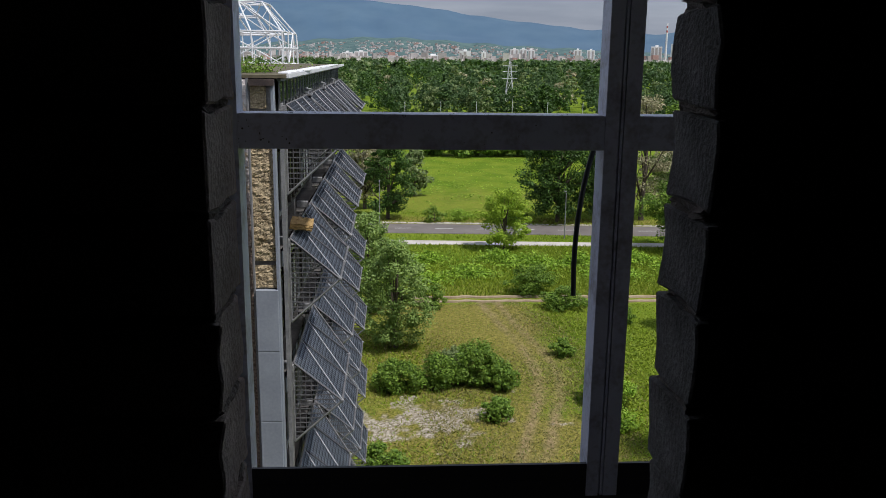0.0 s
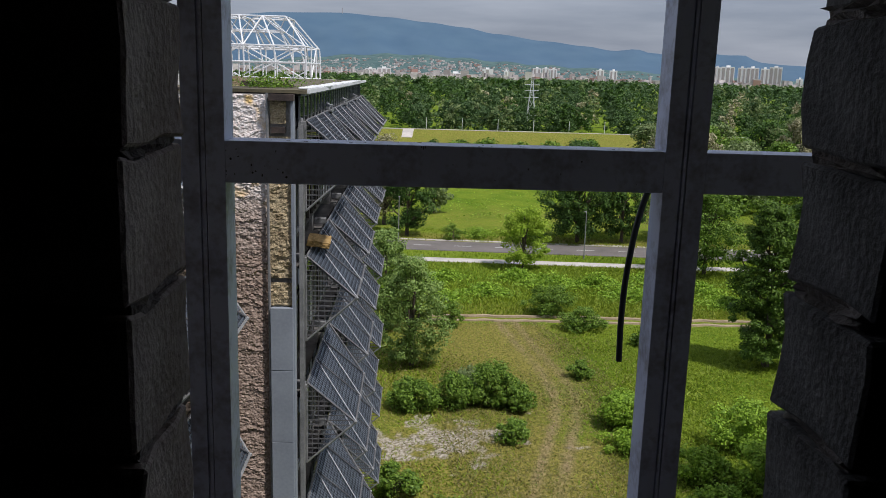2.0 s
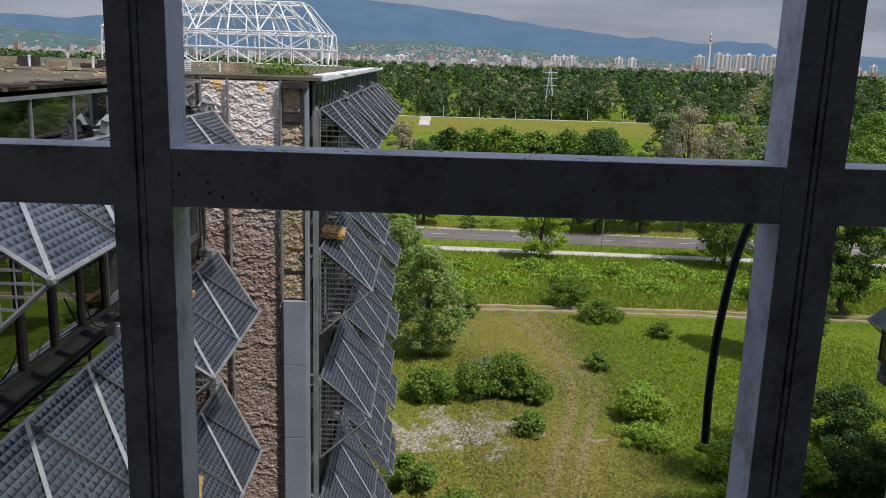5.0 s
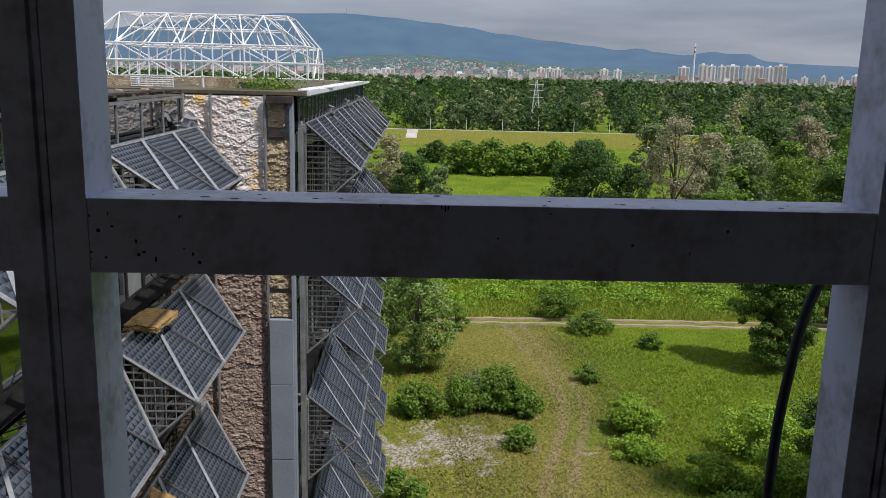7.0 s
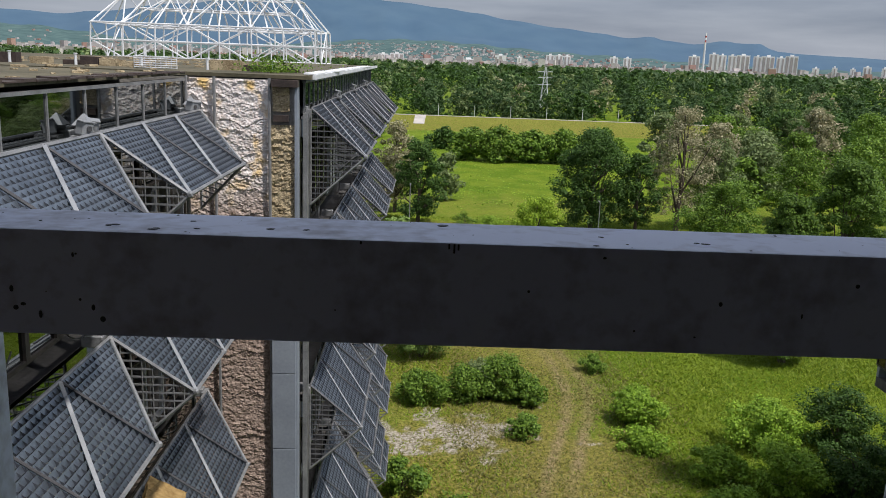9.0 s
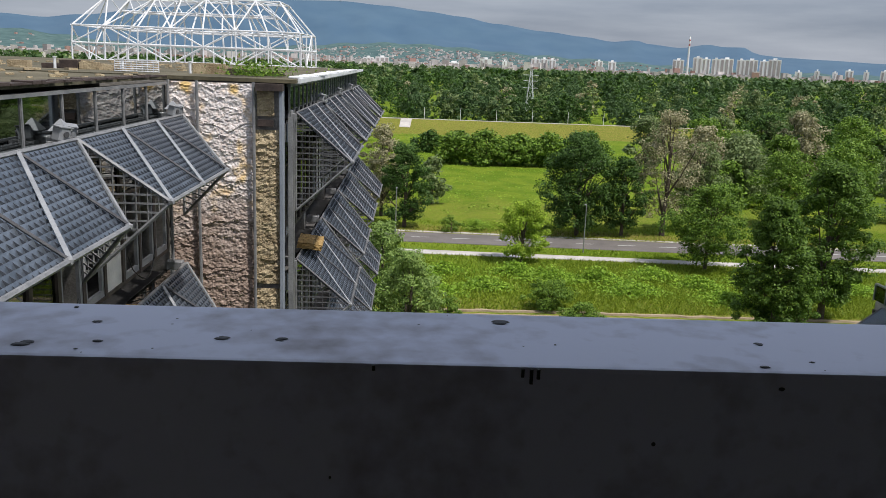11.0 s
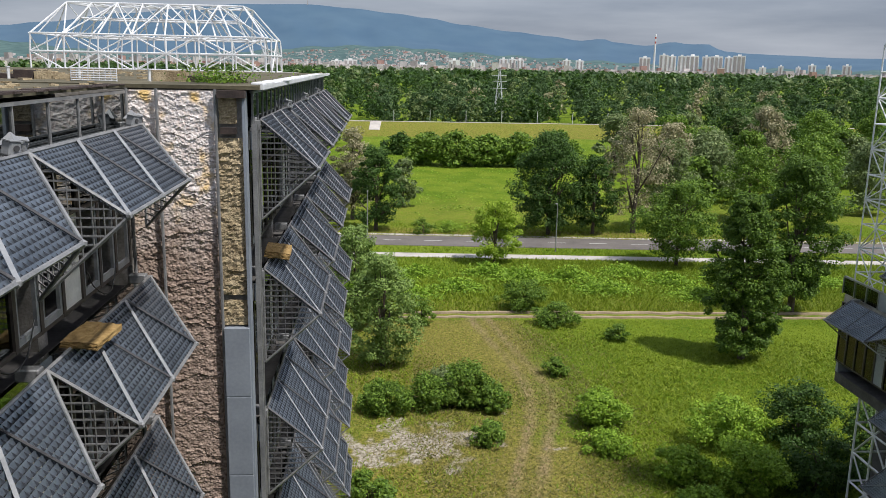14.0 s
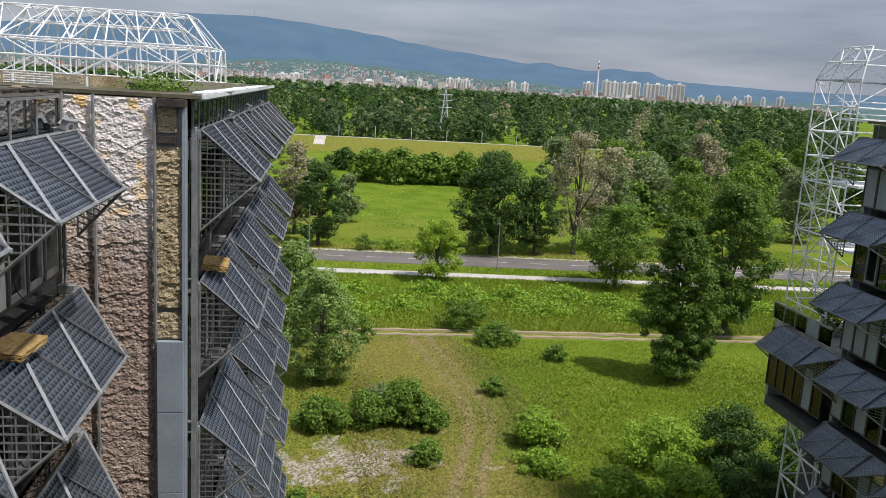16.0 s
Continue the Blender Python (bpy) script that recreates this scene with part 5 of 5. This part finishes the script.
for nm, lo, hi in (("leaf_far", 0.0, 0.58), ("leaf_dark", 0.58, 0.82), ("leaf_olive", 0.82, 0.97), ("leaf_pale", 0.97, 1.01)):
    tagged(new("forest", quads("forest", np.concatenate([c for c, k in cells if lo <= k < hi]), M[nm])), "dense riverside forest behind the levee", "forest", "", "stuff")


# ---- posts, lamps and the pylon ----
def street_lamp(x, y, h):
    e = empty("street_lamp", pose(x, y, GROUND), "slim grey street lamp post beside the road", "street lamp", "street lamps")
    bm = bmesh.new()
    bmesh.ops.create_cone(bm, cap_ends=True, segments=8, radius1=0.09, radius2=0.05, depth=h, matrix=Matrix.Translation((0, 0, h / 2)))
    part("post", bm, M["tube"], e)
    bm = bmesh.new()
    rod(bm, (0, 0, h - 0.05), (0, 0.5, h + 0.05), 0.04)
    box(bm, (-0.12, 0.4, h), (0.12, 0.95, h + 0.1))
    part("lamp_head", bm, M["tube"], e)
    return e


lamp = street_lamp(23.9, 112.9, 6.6)
for x in (-2.3, 50.4, 77.0):
    copy_thing(lamp, pose(x, 122.9 if x < 0 else 112.9 - 0.05 * x + 1.0, GROUND))
for k in range(9):
    post = empty("levee_post", pose(4.0 + k * 13.5, LEVEE + 2.0, GROUND + 4.1), "slim grey lamp post along the levee path", "lamp post", "levee posts")
    strut(post, (0, 0, 0), (0, 0, 4.2), 0.10, "shaft")
    strut(post, (0, 0, 4.2), (0, -0.7, 4.35), 0.09, "arm")
pylon = empty("pylon", pose(50.5, 372.0, GROUND), "thin grey steel lattice pylon before the forest", "pylon")
PY = [(2.4, 0), (1.9, 5), (1.45, 10), (1.0, 15), (0.65, 19), (0.3, 23)]
for (w0, z0), (w1, z1) in zip(PY, PY[1:]):
    for sx, sy in ((1, 1), (1, -1), (-1, -1), (-1, 1)):
        strut(pylon, (sx * w0, sy * w0, z0), (sx * w1, sy * w1, z1), 0.09, "leg")
        strut(pylon, (sx * w0, sy * w0, z0), (-sy * w1, sx * w1, z1), 0.06, "brace")
for z in (15.5, 18.5, 21):
    strut(pylon, (-3.2, 0, z), (3.2, 0, z), 0.1, "crossarm")

# ---- city and hills ----
def at_az(az, dist, z=0.0):
    return Vector((dist * math.sin(radians(az)), dist * math.cos(radians(az)), z))


def block_of_flats(az0, az1, top, low, dist, label, strips=3):
    """A far tower block with darker recessed balcony strips."""
    a, b = at_az(az0, dist), at_az(az1, dist)
    wide = (b - a).length
    zt, zb = 1.55 + dist * math.tan(radians(top)), GROUND
    e = empty("tower_block", Matrix.Translation((a.x, a.y, zb)), label, "tower block", "far tower blocks")
    e.rotation_euler.z = math.atan2(b.y - a.y, b.x - a.x)
    bm = bmesh.new()
    box(bm, (0, 0, 0), (wide, 26, zt - zb))
    box(bm, (wide * 0.35, 6, zt - zb), (wide * 0.65, 18, zt - zb + 4))
    part("wall", bm, M["city_white"], e)
    for k in range(strips):
        x = wide * (k + 0.5) / strips
        bm = bmesh.new()
        box(bm, (x - wide * 0.11, -0.6, 6), (x + wide * 0.11, 0.4, zt - zb - 3))
        part("balcony_strip", bm, M["city_dark"], e)
    return e


WHITE = "pale concrete tower block in the distant city"
for az0, az1, top, strips in ((4.33, 5.10, 0.33, 1), (7.70, 8.25, 0.46, 2), (8.30, 8.80, 0.47, 2), (8.85, 9.30, 0.44, 2), (11.85, 12.35, 0.46, 2), (12.70, 13.20, 0.45, 2),
                              (16.75, 17.45, 0.72, 3), (18.0, 18.55, 0.90, 2), (18.55, 19.05, 0.84, 2), (19.15, 19.65, 0.84, 2), (19.65, 20.45, 0.88, 3), (20.65, 21.15, 0.84, 2),
                              (21.15, 21.9, 0.86, 3), (22.0, 22.5, 0.82, 2), (22.5, 23.25, 0.92, 3), (-3.4, -2.7, 0.15, 3), (-2.6, -1.7, 0.20, 3), (2.0, 3.2, 0.02, 4), (5.8, 6.1, 0.25, 1), (24.1, 24.5, 0.25, 1),
                              (25.2, 25.5, 0.33, 1), (26.2, 26.5, 0.28, 1), (26.9, 27.35, 0.42, 2), (27.9, 28.2, 0.38, 1), (28.8, 29.3, 0.44, 2)):
    block_of_flats(az0, az1, top, 0, 2600, WHITE, strips)
chim = empty("chimney", Matrix.Translation(at_az(17.68, 2550, GROUND)), "tall white chimney with red bands above the city", "chimney")
M["red"] = mat("red_band", (0.35, 0.06, 0.05), (0.45, 0.09, 0.07), 0.8, 0, 0.05, 0.5, 0, 0)
for z0, z1, m in ((0, 96, "city_white"), (96, 102, "red"), (102, 109, "city_white"), (109, 114, "red"), (114, 122, "city_white")):
    bm = bmesh.new()
    bmesh.ops.create_cone(bm, cap_ends=True, segments=12, radius1=3.8 - z0 * 0.016, radius2=3.8 - z1 * 0.016, depth=z1 - z0, matrix=Matrix.Translation((0, 0, (z0 + z1) / 2)))
    part("shaft", bm, M[m], chim)

hill_rng = random.Random(21)
RIDGE = ((-60, 2.0), (-40, 1.7), (-25, 1.86), (-22.8, 1.75), (-20.9, 2.0), (-16, 2.7), (-12, 3.25), (-8.8, 3.52), (-4.8, 3.62), (-2, 3.45), (0.7, 3.2), (3, 2.95), (5.2, 2.58), (8.5, 2.2), (11, 1.95), (12.9, 1.70),
         (14.3, 1.84), (15.2, 1.62), (17.1, 1.45), (18.8, 1.70), (19.8, 1.58), (20.9, 1.6), (21.9, 1.17), (23.5, 1.05), (25.5, 0.98), (29.1, 0.86), (40, 0.9), (60, 0.8))


def ridge(az):
    for (a0, e0), (a1, e1) in zip(RIDGE, RIDGE[1:]):
        if a0 <= az <= a1:
            t = (az - a0) / (a1 - a0)
            t = t * t * (3 - 2 * t)
            return e0 + (e1 - e0) * t
    return 0.8


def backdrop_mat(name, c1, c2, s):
    """Far hills with the blue haze of the distance put into their base colour."""
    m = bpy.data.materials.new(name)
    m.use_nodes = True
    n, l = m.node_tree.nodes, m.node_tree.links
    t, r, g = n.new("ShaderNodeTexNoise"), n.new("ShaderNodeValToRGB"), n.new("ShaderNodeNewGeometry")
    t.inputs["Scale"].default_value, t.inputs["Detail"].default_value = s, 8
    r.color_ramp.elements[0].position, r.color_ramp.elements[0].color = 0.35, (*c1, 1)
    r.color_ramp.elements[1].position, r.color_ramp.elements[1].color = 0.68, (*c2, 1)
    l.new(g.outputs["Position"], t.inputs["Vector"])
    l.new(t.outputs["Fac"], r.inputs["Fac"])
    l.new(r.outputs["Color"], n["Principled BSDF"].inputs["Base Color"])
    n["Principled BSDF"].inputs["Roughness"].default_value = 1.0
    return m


def hills(name, d0, d1, top, rows, material, label):
    vs, fs = [], []
    az_list = [-60 + 0.5 * i for i in range(241)]
    for j in range(rows + 1):
        f = j / rows
        for az in az_list:
            d = d0 + (d1 - d0) * f
            z_top = 1.55 + d1 * math.tan(radians(top(az)))
            bumpy = 0.10 * noise.noise(Vector((az * 0.5, f * 4, 1))) * math.sin(f * math.pi)
            vs.append(at_az(az, d, GROUND - 2 + (z_top - GROUND + 2) * min(1.0, max(0.0, f ** 1.15 + bumpy))))
    k = len(az_list)
    for j in range(rows):
        fs += [(j * k + i, j * k + i + 1, (j + 1) * k + i + 1, (j + 1) * k + i) for i in range(k - 1)]
    m = bpy.data.meshes.new(name)
    m.from_pydata(vs, [], fs)
    for p in m.polygons:
        p.use_smooth = True
    m.materials.append(material)
    return tagged(new(name, m), label, "hills", "", "structure")


def foothill(az):
    return 0.15 + 0.95 * math.exp(-((az + 1) / 9) ** 2) + 0.9 * math.exp(-((az + 26) / 7) ** 2) + 0.06 * math.sin(az * 2.3) + 0.25 * math.exp(-((az - 12) / 7) ** 2)


# both hill colours already contain the distance haze
hills("backdrop_mountain", 3700, 4700, ridge, 14, backdrop_mat("haze_blue_mountain", (0.052, 0.104, 0.165), (0.066, 0.122, 0.180), 0.006), "long wooded mountain beyond the city, haze blue put into its colour")
hills("backdrop_foothills", 2750, 3600, foothill, 8, backdrop_mat("haze_blue_foothill", (0.036, 0.080, 0.080), (0.085, 0.145, 0.135), 0.03), "green foothills beyond the city, haze blue put into their colour")
for nm, tone, n_box, seed in (("far_houses", "house_haze", 2300, 1), ("far_houses", "roof_tile", 900, 2), ("far_houses", "city_dark", 1200, 3)):
    if tone == "roof_tile":
        M["roof_tile"] = mat("far_roof_tile", (0.34, 0.20, 0.17), (0.46, 0.30, 0.26), 0.9, 0, 0.02, 0.3, 0, 0)
    r = random.Random(seed)
    bm = bmesh.new()
    for i in range(n_box):
        if i % 2:
            az, d = r.uniform(-30, 32), r.uniform(2250, 2740)
            z, hgt, wide = GROUND, r.uniform(9, 22) if r.random() < 0.92 else r.uniform(22, 34), r.uniform(5, 24)
        else:
            az = r.gauss(0, 7.5) if r.random() < 0.8 else r.uniform(-30, 26)
            f = r.random() ** 1.6 * 0.85
            d = 2750 + 850 * f
            z = GROUND - 6 + (1.55 + 3600 * math.tan(radians(foothill(az))) - GROUND) * f ** 1.15
            hgt, wide = r.uniform(7, 10), r.uniform(4, 10)
        p = at_az(az, d, z)
        turn = Matrix.Translation(p) @ Matrix.Rotation(r.uniform(-0.5, 0.5), 4, "Z")
        box(bm, (-wide / 2, -6, 0), (wide / 2, 6, hgt), turn)
    tagged(part(nm, bm, M[tone]), "many small pale houses of the distant city", "houses", "", "stuff")
mast = empty("mast", Matrix.Translation(at_az(-4.9, 4690, 296.0)), "thin transmitter mast on the mountain top", "mast")
bm = bmesh.new()
rod(bm, (0, 0, -5), (0, 0, 28), 1.6)
part("pole", bm, M["city_dark"], mast)
